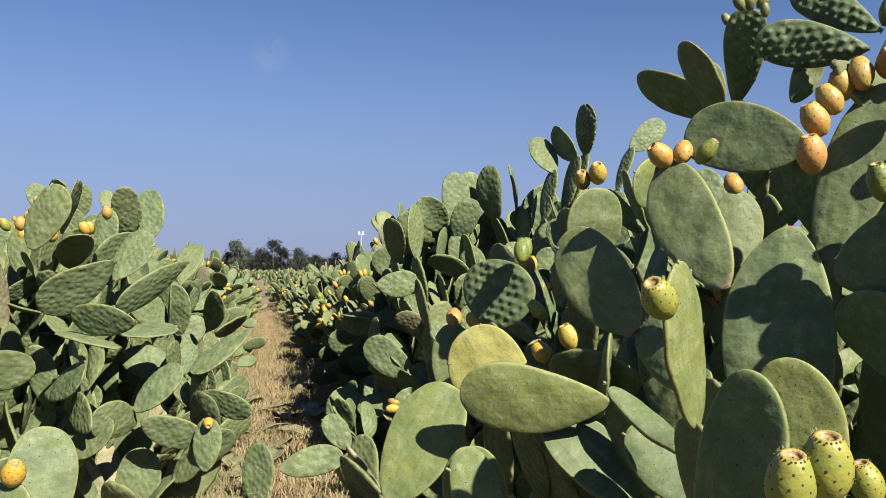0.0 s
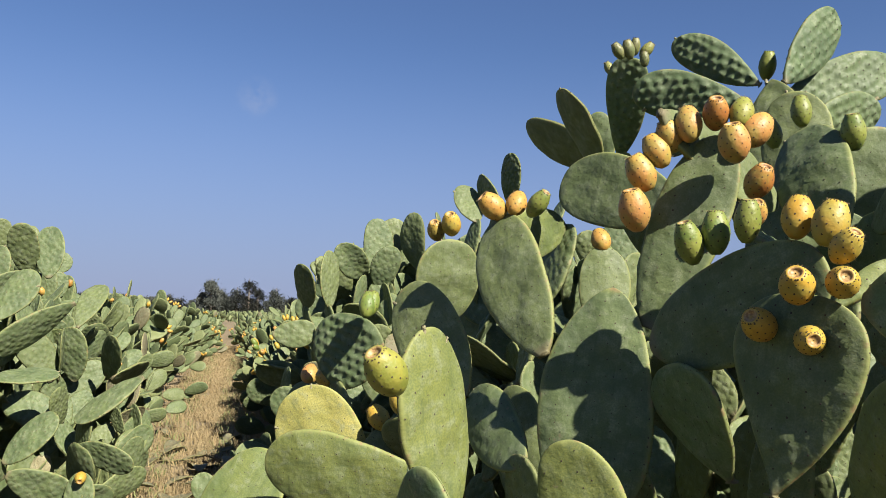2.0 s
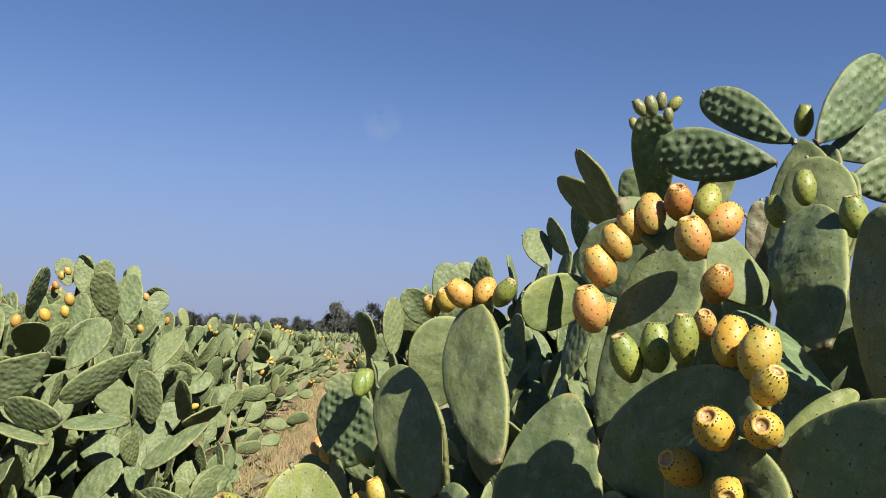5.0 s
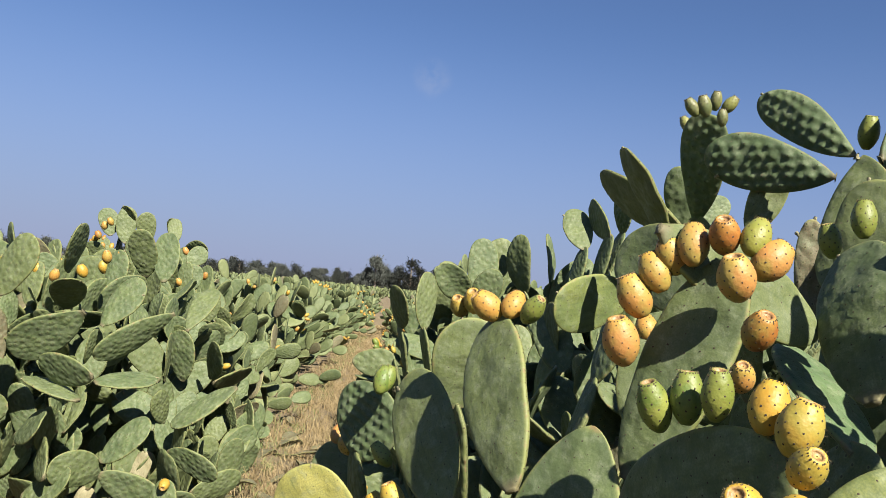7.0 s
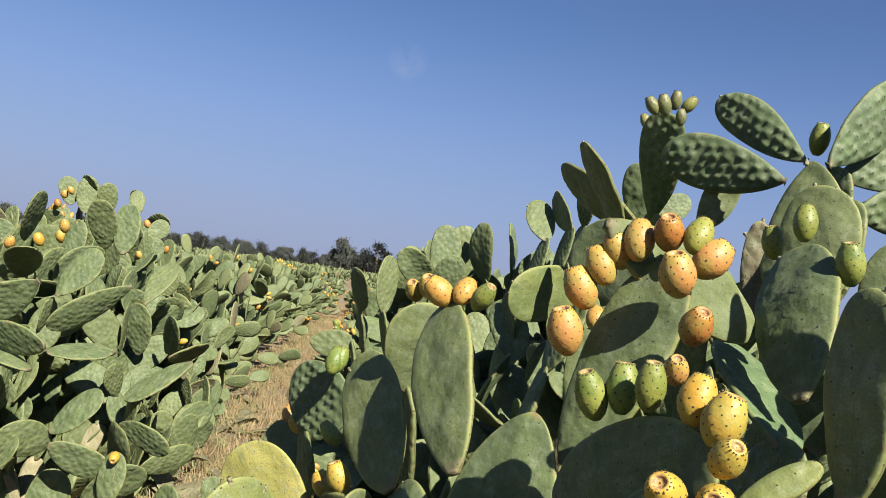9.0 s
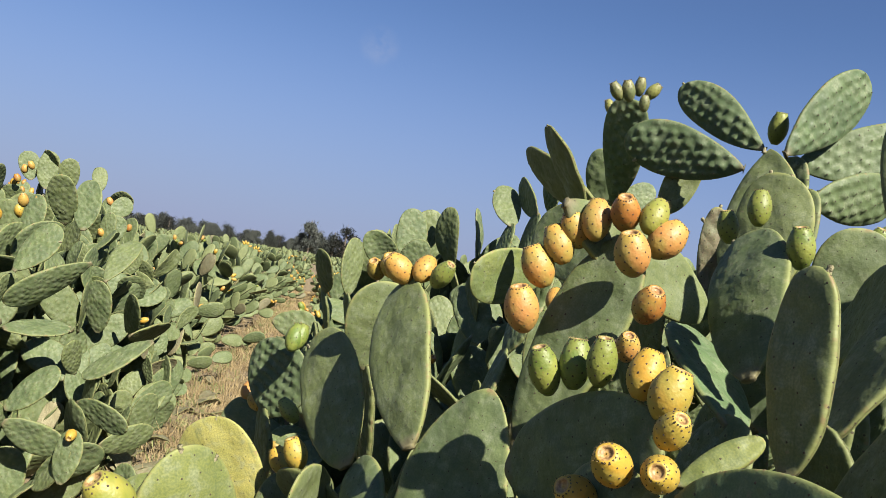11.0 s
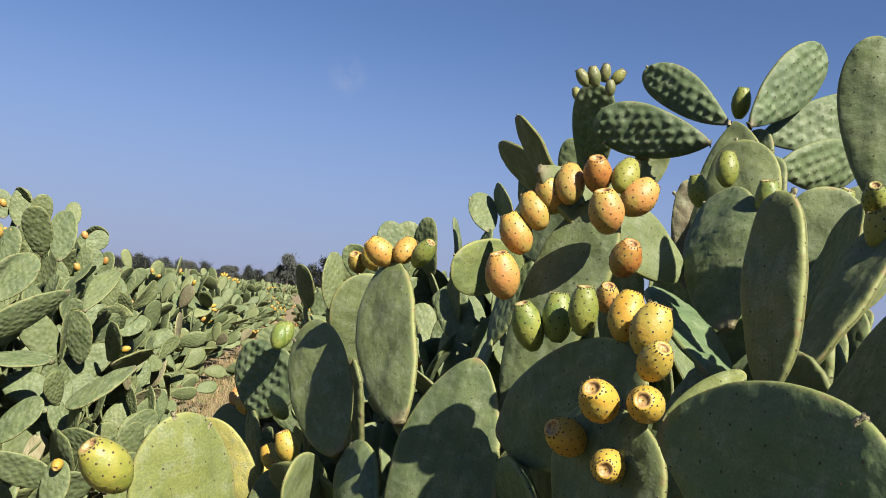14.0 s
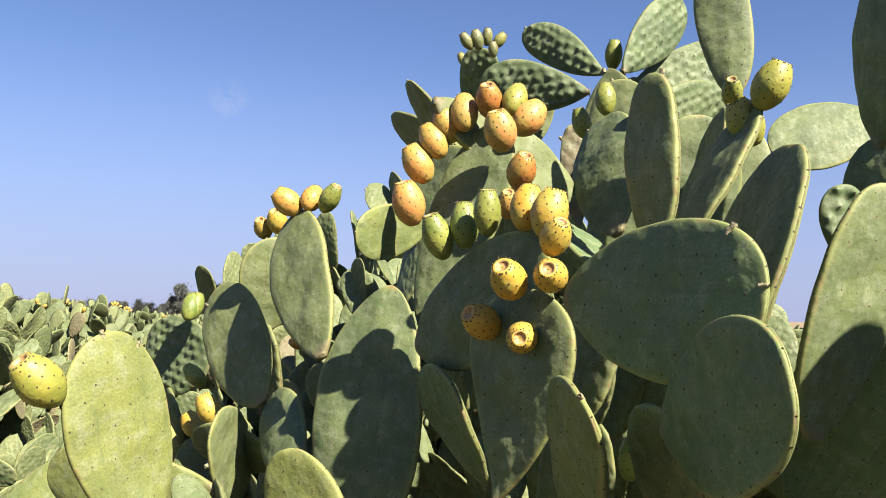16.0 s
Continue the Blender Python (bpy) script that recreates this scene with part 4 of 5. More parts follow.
joint(plant_row, (0.456, 4.072, 0.505), (-0.544, 0.210, 0.812), (-0.093, -0.977, 0.190), 0.206, 0.124, SKIN)
prop(plant_row, (0.46, 4.07, 0.50), (0.80, 4.40, 0.00))
joint(plant_row, (0.690, 4.736, 1.316), (0.980, -0.179, 0.088), (-0.181, -0.983, 0.014), 0.247, 0.160, SKIN)
prop(plant_row, (0.93, 4.69, 1.33), (1.35, 4.90, 0.00))

plant_left = plant(-0.90, 5.20, "wide prickly pear cactus with matt grey-green drooping pads and few fruits", "cacti beside the path")
p = joint(plant_left, (-0.871, 5.953, 1.642), (-0.021, -0.510, 0.860), (0.092, -0.857, -0.506), 0.385, 0.192, SKIN)
joint(plant_left, (-0.713, 5.849, 1.621), (-0.090, 0.272, 0.958), (-0.224, -0.943, 0.246), 0.369, 0.200, SKIN)
joint(plant_left, (-0.830, 5.093, 1.343), (0.478, 0.272, 0.835), (-0.292, -0.847, 0.444), 0.364, 0.231, SKIN, 0.85, 0.5)
joint(plant_left, (-0.744, 4.586, 1.463), (-0.804, 0.118, -0.582), (0.257, -0.814, -0.520), 0.466, 0.254, SKIN, 0.85, 0.5)
joint(plant_left, (-0.403, 5.082, 1.464), (-0.753, -0.349, -0.557), (0.643, -0.572, -0.510), 0.508, 0.218, SKIN, 0.85, 0.5)
joint(plant_left, (-0.525, 5.878, 1.298), (0.194, 0.722, 0.664), (-0.141, -0.649, 0.747), 0.460, 0.190, SKIN, 0.85, 0.5)
joint(plant_left, (-0.619, 4.479, 1.134), (-0.922, 0.383, 0.055), (-0.365, -0.816, -0.447), 0.370, 0.201, SKIN)
joint(plant_left, (-0.76, 4.89, 1.04), (0.75, 0.65, 0.08), (0.14, -0.28, 0.95), 0.37, 0.21, SKIN)
joint(plant_left, (-0.70, 4.54, 0.99), (-0.90, 0.36, 0.23), (0.22, -0.07, 0.97), 0.37, 0.21, SKIN)
joint(plant_left, (-0.032, 5.332, 1.030), (-0.800, -0.165, -0.576), (-0.426, -0.520, 0.740), 0.458, 0.207, SKIN)
joint(plant_left, (-0.682, 4.913, 0.597), (0.704, 0.039, 0.709), (-0.431, -0.770, 0.470), 0.359, 0.202, SKIN)
p = joint(plant_left, (-0.627, 4.760, 0.571), (0.872, 0.282, -0.400), (0.140, -0.927, -0.349), 0.359, 0.198, SKIN)
joint(plant_left, (-0.360, 5.094, 0.646), (0.926, -0.281, -0.253), (-0.360, -0.857, -0.369), 0.358, 0.182, SKIN)
joint(plant_left, (-0.31, 5.57, 0.28), (0.68, 0.71, 0.15), (0.72, -0.63, -0.30), 0.40, 0.21, SKIN)
joint(plant_left, (-1.10, 5.26, 1.42), (0.29, -0.81, 0.51), (0.26, -0.45, -0.85), 0.38, 0.21, SKIN)
joint(plant_left, (-1.113, 4.409, 1.510), (0.426, -0.139, 0.894), (-0.324, -0.946, 0.007), 0.361, 0.204, SKIN)
p = joint(plant_left, (-1.19, 5.42, 1.64), (0.33, -0.54, 0.77), (0.91, -0.02, -0.41), 0.39, 0.21, SKIN)
joint(plant_left, (-0.54, 5.98, 0.94), (-0.04, -0.30, 0.95), (-0.29, -0.91, -0.30), 0.39, 0.21, SKIN)
joint(plant_left, (-0.34, 5.93, 0.99), (0.22, -0.70, 0.68), (-0.74, -0.57, -0.36), 0.38, 0.20, SKIN)
joint(plant_left, (-0.27, 5.72, 0.99), (0.45, 0.89, 0.11), (0.69, -0.27, -0.67), 0.39, 0.21, SKIN)
joint(plant_left, (-1.13, 4.84, 0.72), (0.61, -0.70, 0.36), (-0.78, -0.46, 0.43), 0.41, 0.21, SKIN)
joint(plant_left, (-0.68, 4.98, 0.52), (-0.50, -0.83, 0.25), (0.81, -0.55, -0.20), 0.37, 0.22, SKIN)
joint(plant_left, (-1.06, 4.84, 0.39), (0.80, -0.38, 0.45), (-0.58, -0.65, 0.49), 0.38, 0.20, SKIN)
joint(plant_left, (-0.85, 4.59, 0.56), (-0.45, 0.82, 0.36), (-0.83, -0.53, 0.18), 0.34, 0.19, SKIN)
p = joint(plant_left, (-0.98, 5.63, 1.52), (0.05, 0.13, 0.99), (-0.30, -0.90, 0.00), 0.30, 0.17, SKIN)
pear(p, (-0.970, 5.666, 1.804), (0.05, 0.85, -0.52), 0.085, "orange")
pear(p, (-1.091, 5.700, 1.729), (0.15, 0.42, -0.90), 0.087, "yellow")
pear(p, (-1.404, 5.093, 1.635), (-0.35, -0.40, 0.85), 0.082, "pale")
pear(p, (-1.358, 5.167, 1.640), (0.00, -0.20, 0.85), 0.082, "orange")
pear(p, (-1.217, 5.267, 1.579), (0.35, -0.40, 0.85), 0.082, "orange")
pear(p, (-0.996, 5.189, 1.622), (-0.35, -0.20, 0.85), 0.082, "yellow")
pear(p, (-0.898, 5.262, 1.721), (0.00, -0.40, 0.85), 0.082, "orange")
p = joint(plant_left, (-1.47, 5.55, 1.39), (0.05, 0.13, 0.99), (-0.30, -0.90, 0.00), 0.30, 0.17, SKIN)
pear(p, (-1.458, 5.589, 1.678), (0.06, 0.10, -0.99), 0.085, "yellow")
p = joint(plant_left, (-0.28, 4.75, 0.27), (0.05, 0.13, 0.99), (-0.30, -0.90, 0.00), 0.30, 0.17, SKIN)
pear(p, (-0.266, 4.786, 0.559), (0.05, -0.94, -0.33), 0.080, "yellow")
prop(plant_left, (-0.95, 5.60, 1.25), (-0.90, 5.20, 0.00))
prop(plant_left, (-0.55, 5.75, 0.85), (-0.90, 5.20, 0.00))
prop(plant_left, (-1.25, 5.05, 0.95), (-0.90, 5.20, 0.00))

plant_low = plant(-0.50, 4.20, "low prickly pear cactus at the edge of the path", "cacti beside the path")
joint(plant_low, (-0.746, 5.027, -0.077), (0.254, 0.015, 0.967), (-0.030, -0.999, 0.024), 0.451, 0.255, SKIN)
joint(plant_low, (-0.330, 5.422, -0.161), (-0.014, -0.283, 0.959), (-0.185, -0.942, -0.281), 0.401, 0.199, SKIN)
joint(plant_low, (0.017, 4.905, -0.007), (-0.011, 0.065, 0.998), (-0.529, -0.847, 0.050), 0.390, 0.216, SKIN)

plant_corner = plant(-0.75, 2.35, "prickly pear cactus with one bright yellow fruit", "cacti beside the path")
p = joint(plant_corner, (-0.63, 2.53, 0.59), (0.06, 0.25, 0.97), (0.30, -0.90, 0.10), 0.36, 0.20, SKIN)
prop(plant_corner, (-0.63, 2.53, 0.59), (-0.75, 2.35, 0.00))
p = joint(plant_corner, (-0.67, 2.39, 0.53), (0.05, 0.13, 0.99), (-0.30, -0.90, 0.00), 0.30, 0.17, SKIN)
pear(p, (-0.652, 2.426, 0.817), (0.25, -0.50, 0.83), 0.080, "yellow")
prop(plant_corner, (-0.67, 2.39, 0.53), (-0.75, 2.35, 0.00))

plant_back = plant(-1.80, 8.80, "tall prickly pear cactus crowned with orange fruits", "cacti beside the path")
joint(plant_back, (-1.66, 9.86, 1.95), (0.78, -0.61, 0.08), (-0.50, -0.71, -0.50), 0.40, 0.20, SKIN)
prop(plant_back, (-1.66, 9.86, 1.95), (-1.80, 8.80, 0.00))
p = joint(plant_back, (-1.93, 8.66, 2.02), (0.14, -0.72, 0.67), (-0.44, -0.66, -0.61), 0.39, 0.21, SKIN)
pear(p, (-1.949, 8.219, 2.074), (-0.35, -0.40, 0.85), 0.082, "orange")
pear(p, (-2.032, 8.255, 2.027), (0.00, -0.20, 0.85), 0.082, "orange")
pear(p, (-2.133, 8.285, 1.893), (0.35, -0.40, 0.85), 0.082, "yellow")
pear(p, (-2.043, 8.190, 1.931), (-0.35, -0.20, 0.85), 0.082, "red")
pear(p, (-1.283, 8.433, 1.547), (-0.35, -0.40, 0.85), 0.082, "orange")
pear(p, (-1.179, 8.524, 1.650), (0.00, -0.20, 0.85), 0.082, "yellow")
pear(p, (-1.105, 8.604, 1.632), (0.35, -0.40, 0.85), 0.082, "red")
pear(p, (-1.255, 8.441, 1.862), (-0.35, -0.20, 0.85), 0.082, "orange")
pear(p, (-1.708, 8.365, 2.047), (0.00, -0.40, 0.85), 0.082, "orange")
prop(plant_back, (-1.93, 8.66, 2.02), (-1.80, 8.80, 0.00))
joint(plant_back, (-1.875, 8.421, 1.910), (-0.063, 0.075, 0.995), (0.322, -0.947, -0.019), 0.380, 0.200, SKIN)
joint(plant_back, (-1.651, 8.388, 1.938), (-0.020, -0.310, 0.951), (0.299, -0.954, -0.022), 0.319, 0.190, SKIN)
joint(plant_back, (-2.040, 8.467, 1.977), (-0.278, 0.075, 0.958), (0.337, -0.941, -0.026), 0.292, 0.200, SKIN)
joint(plant_back, (-1.229, 8.408, 1.767), (0.568, 0.350, 0.745), (0.253, -0.967, -0.003), 0.239, 0.190, SKIN)
prop(plant_back, (-1.23, 8.41, 1.77), (-1.80, 8.80, 0.00))
joint(plant_back, (-1.467, 8.754, 1.987), (-0.230, 0.283, 0.931), (0.269, -0.963, -0.027), 0.269, 0.150, SKIN)
joint(plant_back, (-1.738, 8.362, 1.669), (0.054, -0.292, 0.955), (0.310, -0.951, 0.009), 0.352, 0.210, SKIN)
prop(plant_back, (-1.74, 8.36, 1.67), (-1.80, 8.80, 0.00))
joint(plant_back, (-1.174, 8.419, 1.516), (0.030, 0.020, 0.999), (0.247, -0.969, 0.027), 0.259, 0.200, SKIN)
prop(plant_back, (-1.17, 8.42, 1.52), (-1.80, 8.80, 0.00))
joint(plant_back, (-3.05, 14.14, 2.22), (0.17, -0.61, 0.77), (-0.05, -0.79, -0.62), 0.39, 0.21, SKIN)
prop(plant_back, (-3.05, 14.14, 2.22), (-1.80, 8.80, 0.00))

# ---- the rest of the near rows ----
nrng = random.Random(41)


def beyond(y0, x0=-9.0, x1=9.0):
    """Keeps the joints that lie past y0 and between x0 and x1, and leans the rows back from the path."""
    def keep(m):
        p = m @ Vector((0, 0.2, 0))
        lean = 0.30 + 1.5 * (p.x - 0.8) if p.y < 5.5 else 1.25 * (p.x - 0.15)
        return p.y > y0 and x0 < p.x < x1 and (p.x < 0 or p.x > 1.85 or p.z < lean)
    return keep


def foot(x0):
    """Keeps the low joints at the foot of the row, past x0."""
    def keep(m):
        p = m @ Vector((0, 0.2, 0))
        return p.x > x0 and p.z < 0.5
    return keep


def beside(m):
    """Keeps the joints of the added shading plant that lie beside the walk's end, out of view."""
    p = m @ Vector((0, 0.2, 0))
    return p.x > 2.0 and p.y < 0.85 * (p.x - 0.94) - 0.25 and (p.z < 1.5 or p.y < 0.1)


LABEL = "dense prickly pear cactus with grey-green pads"
ROWS_NEAR = "cacti beside the path"
FILL = (  # x, y, height, spread, stems, limit, keep
    (1.75, 2.75, 1.35, 0.7, 7, 81, beyond(2.35, 1.0)),
    (1.2, 3.7, 1.3, 0.6, 8, 108, beyond(3.1, 0.75)),
    (2.35, 3.7, 2.5, 0.8, 11, 280, beyond(3.2)),
    (1.35, 4.7, 1.65, 0.6, 9, 175, beyond(3.9, 0.62)),
    (2.4, 5.0, 2.85, 0.9, 11, 310, beyond(4.2)),
    (1.4, 5.9, 1.8, 0.7, 9, 202, beyond(5.0, 0.62)),
    (2.3, 6.5, 2.65, 0.9, 11, 324, None),
    (2.5, 8.0, 2.65, 0.9, 11, 297, None),
    (3.2, 3.3, 1.5, 0.8, 9, 162, beyond(2.6, 2.6)),
    (0.85, 6.3, 0.55, 0.6, 9, 70, foot(0.58)),
    (0.80, 5.2, 0.50, 0.5, 9, 60, foot(0.55)),
    (0.90, 4.4, 0.50, 0.5, 9, 60, foot(0.55)),
    (1.95, 7.6, 1.85, 0.6, 9, 200, beyond(6.6)),
    (4.2, 2.4, 1.9, 0.9, 9, 148, beyond(1.3, 3.3)),
    # added plant, never in view: it shades the pads of plant_side
    (2.45, 0.35, 2.35, 0.8, 10, 260, beside),
    (-1.2, 5.7, 1.7, 0.8, 10, 229, beyond(5.1, -9, -0.30)),
    (-0.75, 5.0, 0.75, 0.6, 10, 94, beyond(4.7, -9, -0.30)),
    (-0.5, 6.1, 0.6, 0.5, 9, 80, beyond(5.3, -9, -0.16)),
    (-0.5, 7.4, 0.6, 0.5, 9, 80, beyond(6.5, -9, -0.18)),
    (-2.3, 5.7, 1.9, 0.9, 10, 229, None),
    (-2.0, 4.4, 1.75, 0.7, 9, 202, beyond(3.7, -9, -1.45)),
    (-1.7, 3.6, 0.7, 0.6, 9, 81, beyond(2.9, -9, -1.2)),
    (-1.2, 2.7, 0.6, 0.5, 8, 54, beyond(2.0, -9, -0.85)),
    (-0.9, 6.9, 1.5, 0.7, 10, 202, beyond(6.0, -9, -0.30)),
    (-2.0, 7.2, 1.95, 0.9, 10, 229, None),
    (-1.0, 8.2, 1.5, 0.7, 10, 202, beyond(7.2, -9, -0.30)),
    (-1.8, 8.9, 2.15, 0.8, 10, 229, None),
    (-3.1, 7.9, 1.9, 0.9, 10, 202, None),
    (-3.4, 6.2, 1.9, 0.9, 10, 202, None),
)
for x, y, tall, wide, stems, most, keep in FILL:
    living_plant(nrng, x, y, tall, wide, stems, most, LABEL, ROWS_NEAR, keep=keep, fruit=0.32 if (x, y) == (-1.8, 8.9) else 0.02 if x < 0 else 0.10)

# dead pads fallen at the foot of the row
DRY = [pad_mesh("dead_pad", 0.34, 0.17, 0.010, nrng, SKIN_DRY, rows=10, ring=12, bend=b, cup=c, wave=0.02) for b, c in ((0.3, 0.2), (-0.35, 0.15), (0.2, -0.3))]
for _ in range(34):
    x, y = nrng.choice(((-0.22, 8.6), (-0.15, 6.6), (0.45, 7.5), (-0.2, 10.5), (-0.15, 5.6), (0.42, 9.0)))
    ob = new("dead_pad", nrng.choice(DRY))
    ob.matrix_basis = pose(x + nrng.gauss(0, 0.14), y + nrng.gauss(0, 0.35), nrng.uniform(0.03, 0.09), nrng.uniform(-14, 14), nrng.uniform(-12, 12), nrng.uniform(0, 360)) @ Matrix.Scale(nrng.uniform(0.8, 1.15), 4)
    tagged(ob, "withered brown cactus pad fallen on the ground", "dead pad", "fallen dead pads")

# ---- the field: rows of plants running away along +y ----
frng = random.Random(21)
KINDS = [joined_plant(frng, frng.uniform(1.6, 1.8), 0.9, 9, 190, fruit=0.07) for _ in range(6)]
FAR_KINDS = [joined_plant(frng, frng.uniform(1.55, 1.75), 0.95, 8, 130, fruit=0.14, low=True) for _ in range(4)]

LOW_KINDS = [joined_plant(frng, 1.3, 0.85, 9, 130, fruit=0.07) for _ in range(3)]


def row_plant(x, y, size, kinds, label, group):
    top = plant(x, y, label, group)
    top.matrix_basis = pose(x, y, 0, 0, 0, frng.uniform(0, 360)) @ Matrix.Scale(size, 4)
    pm, fm = frng.choice(kinds)
    for name, me in (("canopy", pm), ("ripe_fruit", fm)):
        ob = new(name, me)
        ob.parent = top
        ob["kind"] = "stuff"
    return top


PATH_ROWS = ((2.4, 9.2, 1.30), (1.80, 7.3, 0.95), (-1.50, 9.4, 1.10), (-2.5, 10.0, 1.0))   # x, first y, size
for rx, y, size in PATH_ROWS:
    while y < 48:
        fade = 1 - 0.0055 * y - (0.14 * min(1.0, max(0.0, (y - 9) / 12)) if rx > 2 else 0.0)
        row_plant(rx + frng.gauss(0, 0.1) - 0.12 * math.copysign(min(1.0, max(0.0, (y - 14) / 14)), rx), y, frng.uniform(0.93, 1.07) * (size if y < 22 or rx < -1 or rx > 0 else 0.86) * fade, (LOW_KINDS if -1 < rx < 0 else KINDS) if y < 22 else FAR_KINDS,
                  "grey-green prickly pear cactus with ripening fruits in a planted row", "cacti in the rows beside the path")
        y += 1.25 * frng.uniform(0.85, 1.15) * (1 + 0.012 * y)


def far_field():
    """The field beyond the first rows, one object: plants too many to count, down to single joints near the trees."""
    rng = random.Random(33)
    V, F, U, R, J = [], [], [], [], []

    def put(shape, m, u):
        o = len(V)
        V.extend(tuple(m @ Vector(p)) for p in shape[0])
        F.extend(tuple(o + i for i in q) for q in shape[1])
        U.extend((a + u, b + u * 0.7) for a, b in shape[2])
        R.extend(shape[3])
        J.extend(shape[4])

    shapes = [pad_geometry(0.33, rng.uniform(0.18, 0.22), 0.025, rng, rows=4, ring=6, bend=rng.uniform(-0.1, 0.1), wave=0.0) for _ in range(4)]
    plans = [grow(rng, 1.55, 0.9, 8, 95) for _ in range(5)]
    for n in range(1, 11):
        for side in (-1, 1):
            x0, y = side * (1.2 + 2.1 * n), (6.0 + 1.7 * n if side < 0 else 5.5 + 2.0 * n)
            while y < 46:
                c = pose(x0 + rng.gauss(0, 0.15), y, 0, 0, 0, rng.uniform(0, 360)) @ Matrix.Scale((1.08 - 0.004 * y) * rng.uniform(0.9, 1.08), 4)
                for m, s, level, end in rng.choice(plans):
                    if level > 0:
                        put(rng.choice(shapes), c @ m @ Matrix.Scale(s, 4), rng.uniform(0, 30))
                y += (1.5 + 0.02 * y) * rng.uniform(0.85, 1.15)
    # same field beside and behind the walk's start, unseen, added to cut bounced light
    for n in range(-5, 6):
        y = -9.0
        while y < (5.5 if abs(n) > 1 else -2.5):
            x0 = 0.5 + 2.3 * n
            if abs(x0 - 0.5) > 3.6 or y < -1.9:
                c = pose(x0 + rng.gauss(0, 0.15), y, 0, 0, 0, rng.uniform(0, 360)) @ Matrix.Scale(rng.uniform(0.9, 1.08), 4)
                for m, s, level, end in rng.choice(plans):
                    if level > 0 and not (-4.2 < (c @ m.translation).x < 4.6 and (c @ m.translation).y > 0.5):
                        put(rng.choice(shapes), c @ m @ Matrix.Scale(s, 4), rng.uniform(0, 30))
            y += 1.6 * rng.uniform(0.85, 1.15)
    tiny = pad_geometry(0.4, 0.26, 0.03, rng, rows=3, ring=5, wave=0.0)
    for _ in range(12000):
        d = 44 + 90 * rng.random() ** 1.3
        x = rng.uniform(-0.62, 0.55) * d
        if -0.2 < x < 0.6 and d < 70:
            continue
        put(tiny, pose(x, d, 1.25 * rng.random() ** 0.35 + rng.gauss(-0.1, 0.07), rng.uniform(30, 120), rng.uniform(-40, 40), rng.uniform(0, 360)) @ Matrix.Scale(rng.uniform(0.8, 1.4), 4), x)
    tagged(new("far_cactus_field", to_mesh("far_cactus_field", V, F, [SKIN_FAR], U, {"rim": R, "joint": J})),
           "distant grey-green cactus field reaching the tree line", "cacti", "", "stuff")


far_field()

# ---- trees on the skyline ----


def tree_meshes(rng, h, wide):
    """A dark feathery tree: tapered trunk with limbs, and a ragged crown of many small sprays."""
    tv, tf = [], []

    def limb(p, q, r0, r1, n=6):
        d = (q - p).normalized()
        a = d.orthogonal().normalized()
        b = d.cross(a)
        o = len(tv)
        for c, r in ((p, r0), (q, r1)):
            for i in range(n):
                t = 6.283 * i / n
                tv.append(tuple(c + (a * math.cos(t) + b * math.sin(t)) * r))
        for i in range(n):
            tf.append((o + i, o + (i + 1) % n, o + n + (i + 1) % n, o + n + i))

    tops = []
    limb(Vector((0, 0, -0.2)), Vector((0.1, 0, h * 0.55)), 0.03 * h, 0.018 * h)
    limb(Vector((0.1, 0, h * 0.55)), Vector((rng.uniform(-.2, .2), 0, h * 0.95)), 0.018 * h, 0.004 * h)
    tops.append((Vector((0, 0, h * 0.8)), 0.8))
    for i in range(24):
        z = h * rng.uniform(0.06, 0.78)
        a = rng.uniform(0, 6.283)
        reach = wide * rng.uniform(0.35, 1.0) * (1.1 - z / h * 0.85)
        q = Vector((math.cos(a) * reach, math.sin(a) * reach, z + reach * rng.uniform(0.25, 0.6)))
        limb(Vector((0.05, 0, z)), q, 0.009 * h, 0.003 * h, 5)
        tops.append((q, 1.0))
    cv, cf = [], []
    for c, k in tops:
        for _ in range(95):
            d = Vector((rng.gauss(0, 1), rng.gauss(0, 1), rng.gauss(0, 0.9)))
            p = c + d * wide * 0.21 * k
            p.z = max(p.z, 0.1)
            w = (Vector((rng.gauss(0, 0.6), rng.gauss(0, 0.6), rng.gauss(1.0, 0.6)))).normalized() * h * rng.uniform(0.04, 0.10)
            s = w.orthogonal().normalized() * h * rng.uniform(0.006, 0.015)
            o = len(cv)
            cv += [tuple(p - s), tuple(p + s), tuple(p + w)]
            cf.append((o, o + 1, o + 2))
    return to_mesh("trunk", tv, tf, [BARK]), to_mesh("crown", cv, cf, [NEEDLES], smooth=False)


trng = random.Random(8)
TREES = [tree_meshes(trng, 8.0, w) for w in (2.4, 2.9, 2.0, 3.2)]


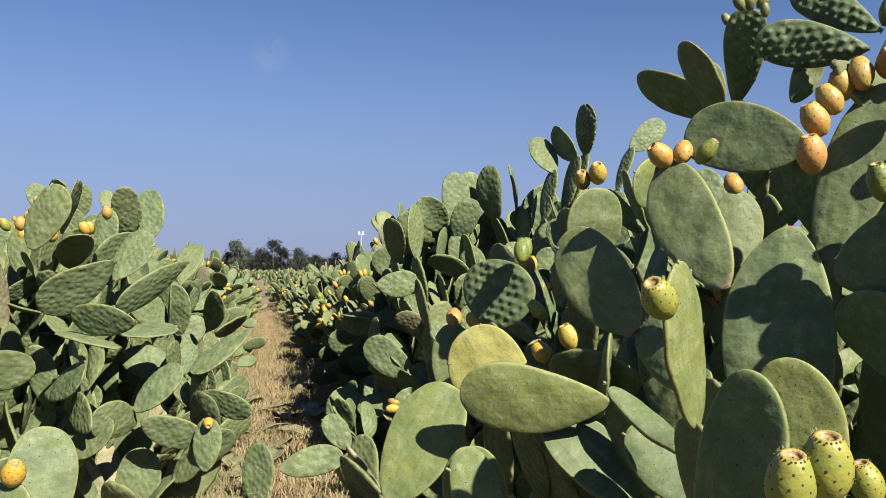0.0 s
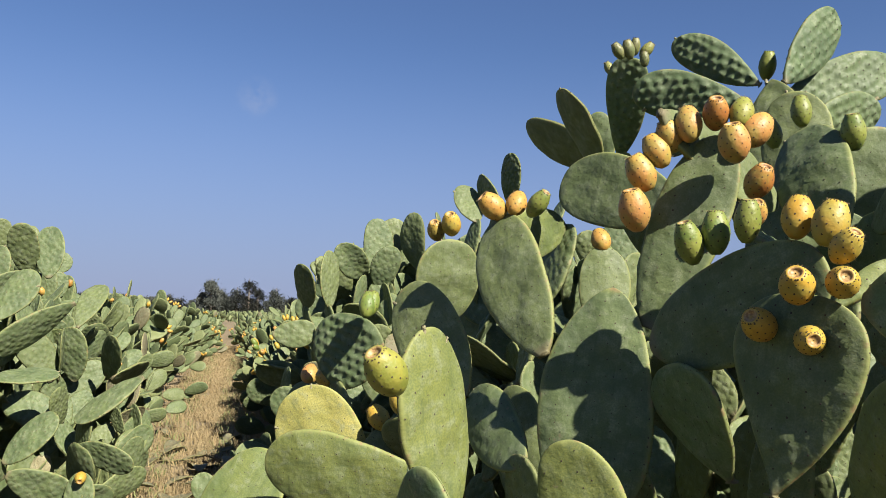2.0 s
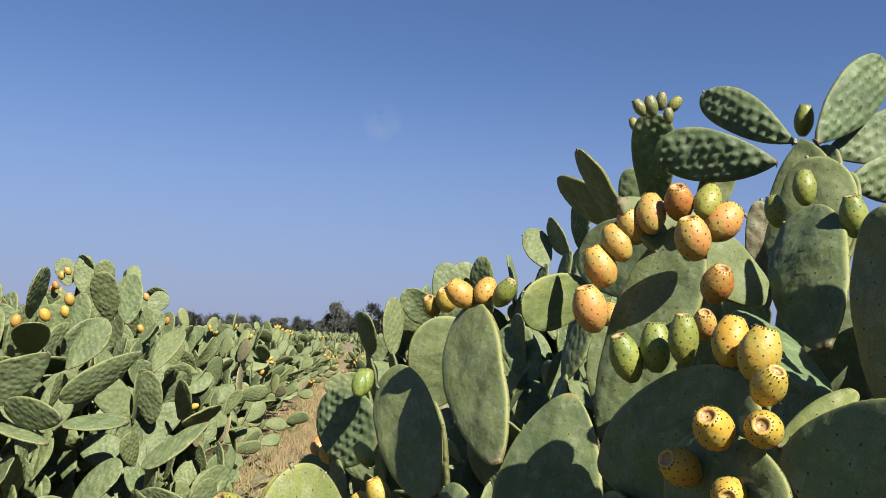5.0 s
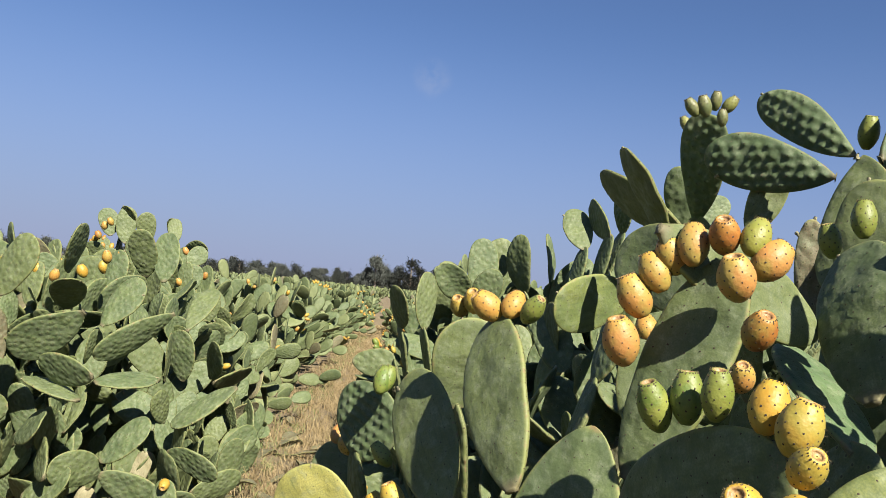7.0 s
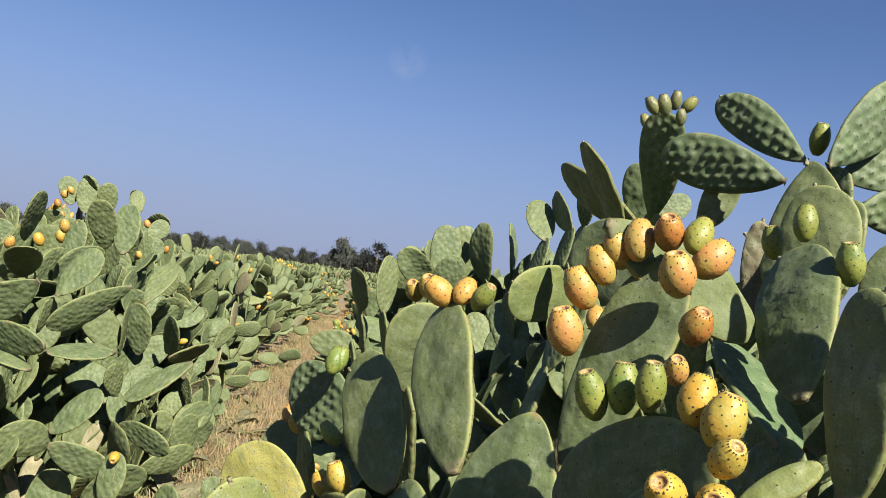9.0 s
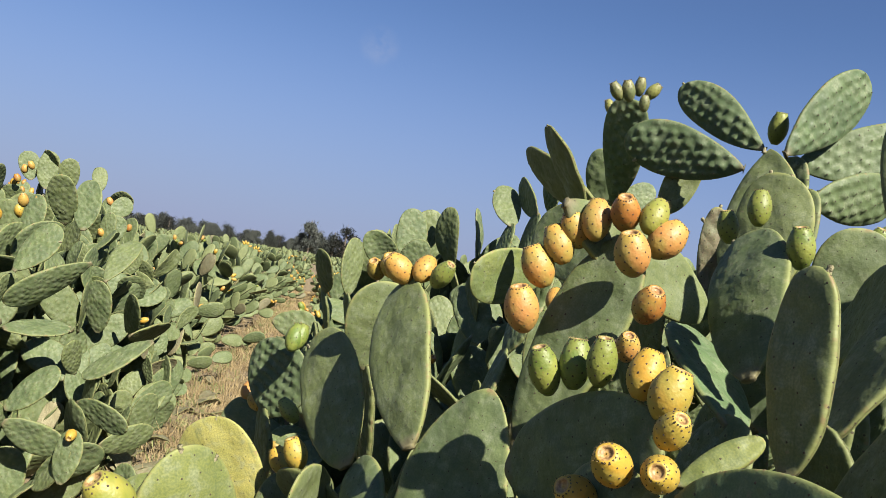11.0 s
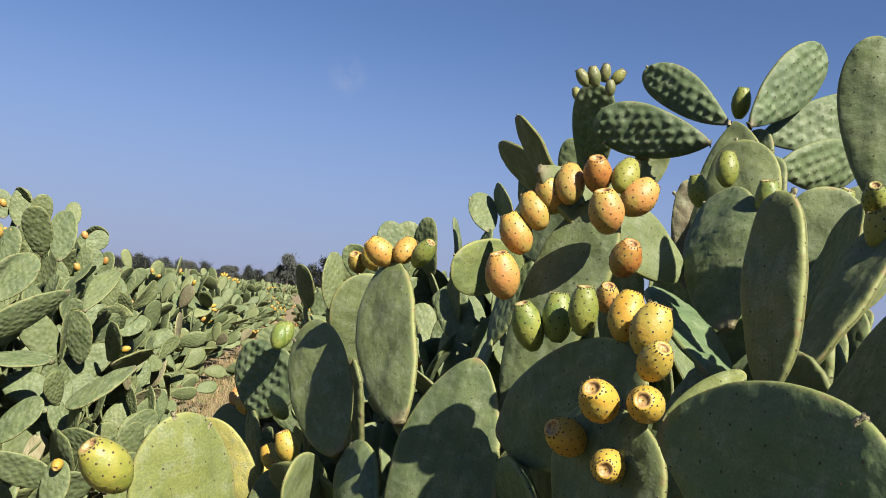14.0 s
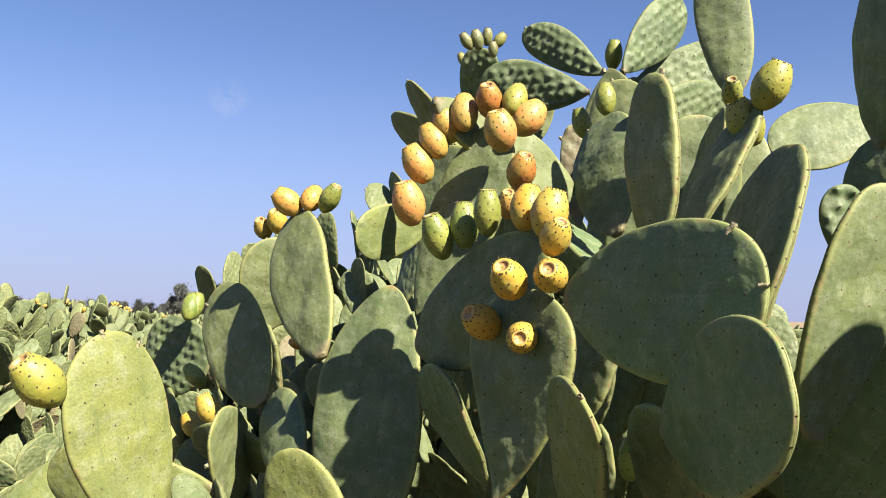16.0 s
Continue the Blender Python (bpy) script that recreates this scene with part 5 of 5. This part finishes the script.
def tree(azimuth, distance, height, kind):
    """azimuth: degrees to the right of +y, from the walk's start."""
    top = new("skyline_tree")
    a = radians(azimuth)
    top.matrix_basis = pose(distance * math.sin(a), distance * math.cos(a), 0, 0, 0, trng.uniform(0, 360)) @ Matrix.Scale(height / 8.0, 4)
    tagged(top, "dark feathery tree on the far edge of the field", "tree", "trees on the skyline")
    for name, me in zip(("trunk", "crown"), TREES[kind]):
        new(name, me).parent = top


for az, d, h in ((-2.0, 148, 5.4), (-1.4, 146, 7.7), (-0.7, 152, 6.2), (0.3, 150, 6.3), (1.1, 147, 8.0), (1.7, 151, 6.4), (2.9, 150, 6.4), (4.0, 156, 5.2), (5.4, 150, 5.6), (7.2, 152, 5.2)):
    tree(az, d, h, trng.choice((0, 2)))
for i in range(230):
    tree(-36 + 0.22 * i + trng.gauss(0, 0.2), 160 + trng.uniform(-8, 25), trng.uniform(2.6, 5.0), trng.randrange(4))


def light_mast():
    """A slim mast with two white floodlights, far beyond the field."""
    top = new("floodlight_mast")
    top.matrix_basis = pose(13.6, 108, 0)
    tagged(top, "slim grey mast with two white floodlights, far off", "mast")

    def box(name, x, z, sx, sy, sz, mat):
        bm = bmesh.new()
        bmesh.ops.create_cube(bm, size=1.0, matrix=Matrix.Translation((x, 0, z)) @ Matrix.Diagonal((sx, sy, sz, 1)))
        bmesh.ops.bevel(bm, geom=bm.edges[:], offset=0.03, segments=1, affect="EDGES")
        me = bpy.data.meshes.new(name)
        bm.to_mesh(me)
        bm.free()
        me.materials.append(mat)
        new(name, me).parent = top

    box("pole", 0, 3.2, 0.09, 0.09, 6.4, STEEL)
    box("crossbar", 0, 6.3, 0.6, 0.07, 0.07, STEEL)
    for x in (-0.26, 0.26):
        box("floodlight", x, 6.55, 0.24, 0.2, 0.42, WHITE)


STEEL = simple_material("galvanised_steel", (0.35, 0.36, 0.37), (0.42, 0.43, 0.44), 3.0, 0.5)
WHITE = simple_material("white_lamp_housing", (0.75, 0.75, 0.74), (0.8, 0.8, 0.8), 3.0, 0.5)
light_mast()
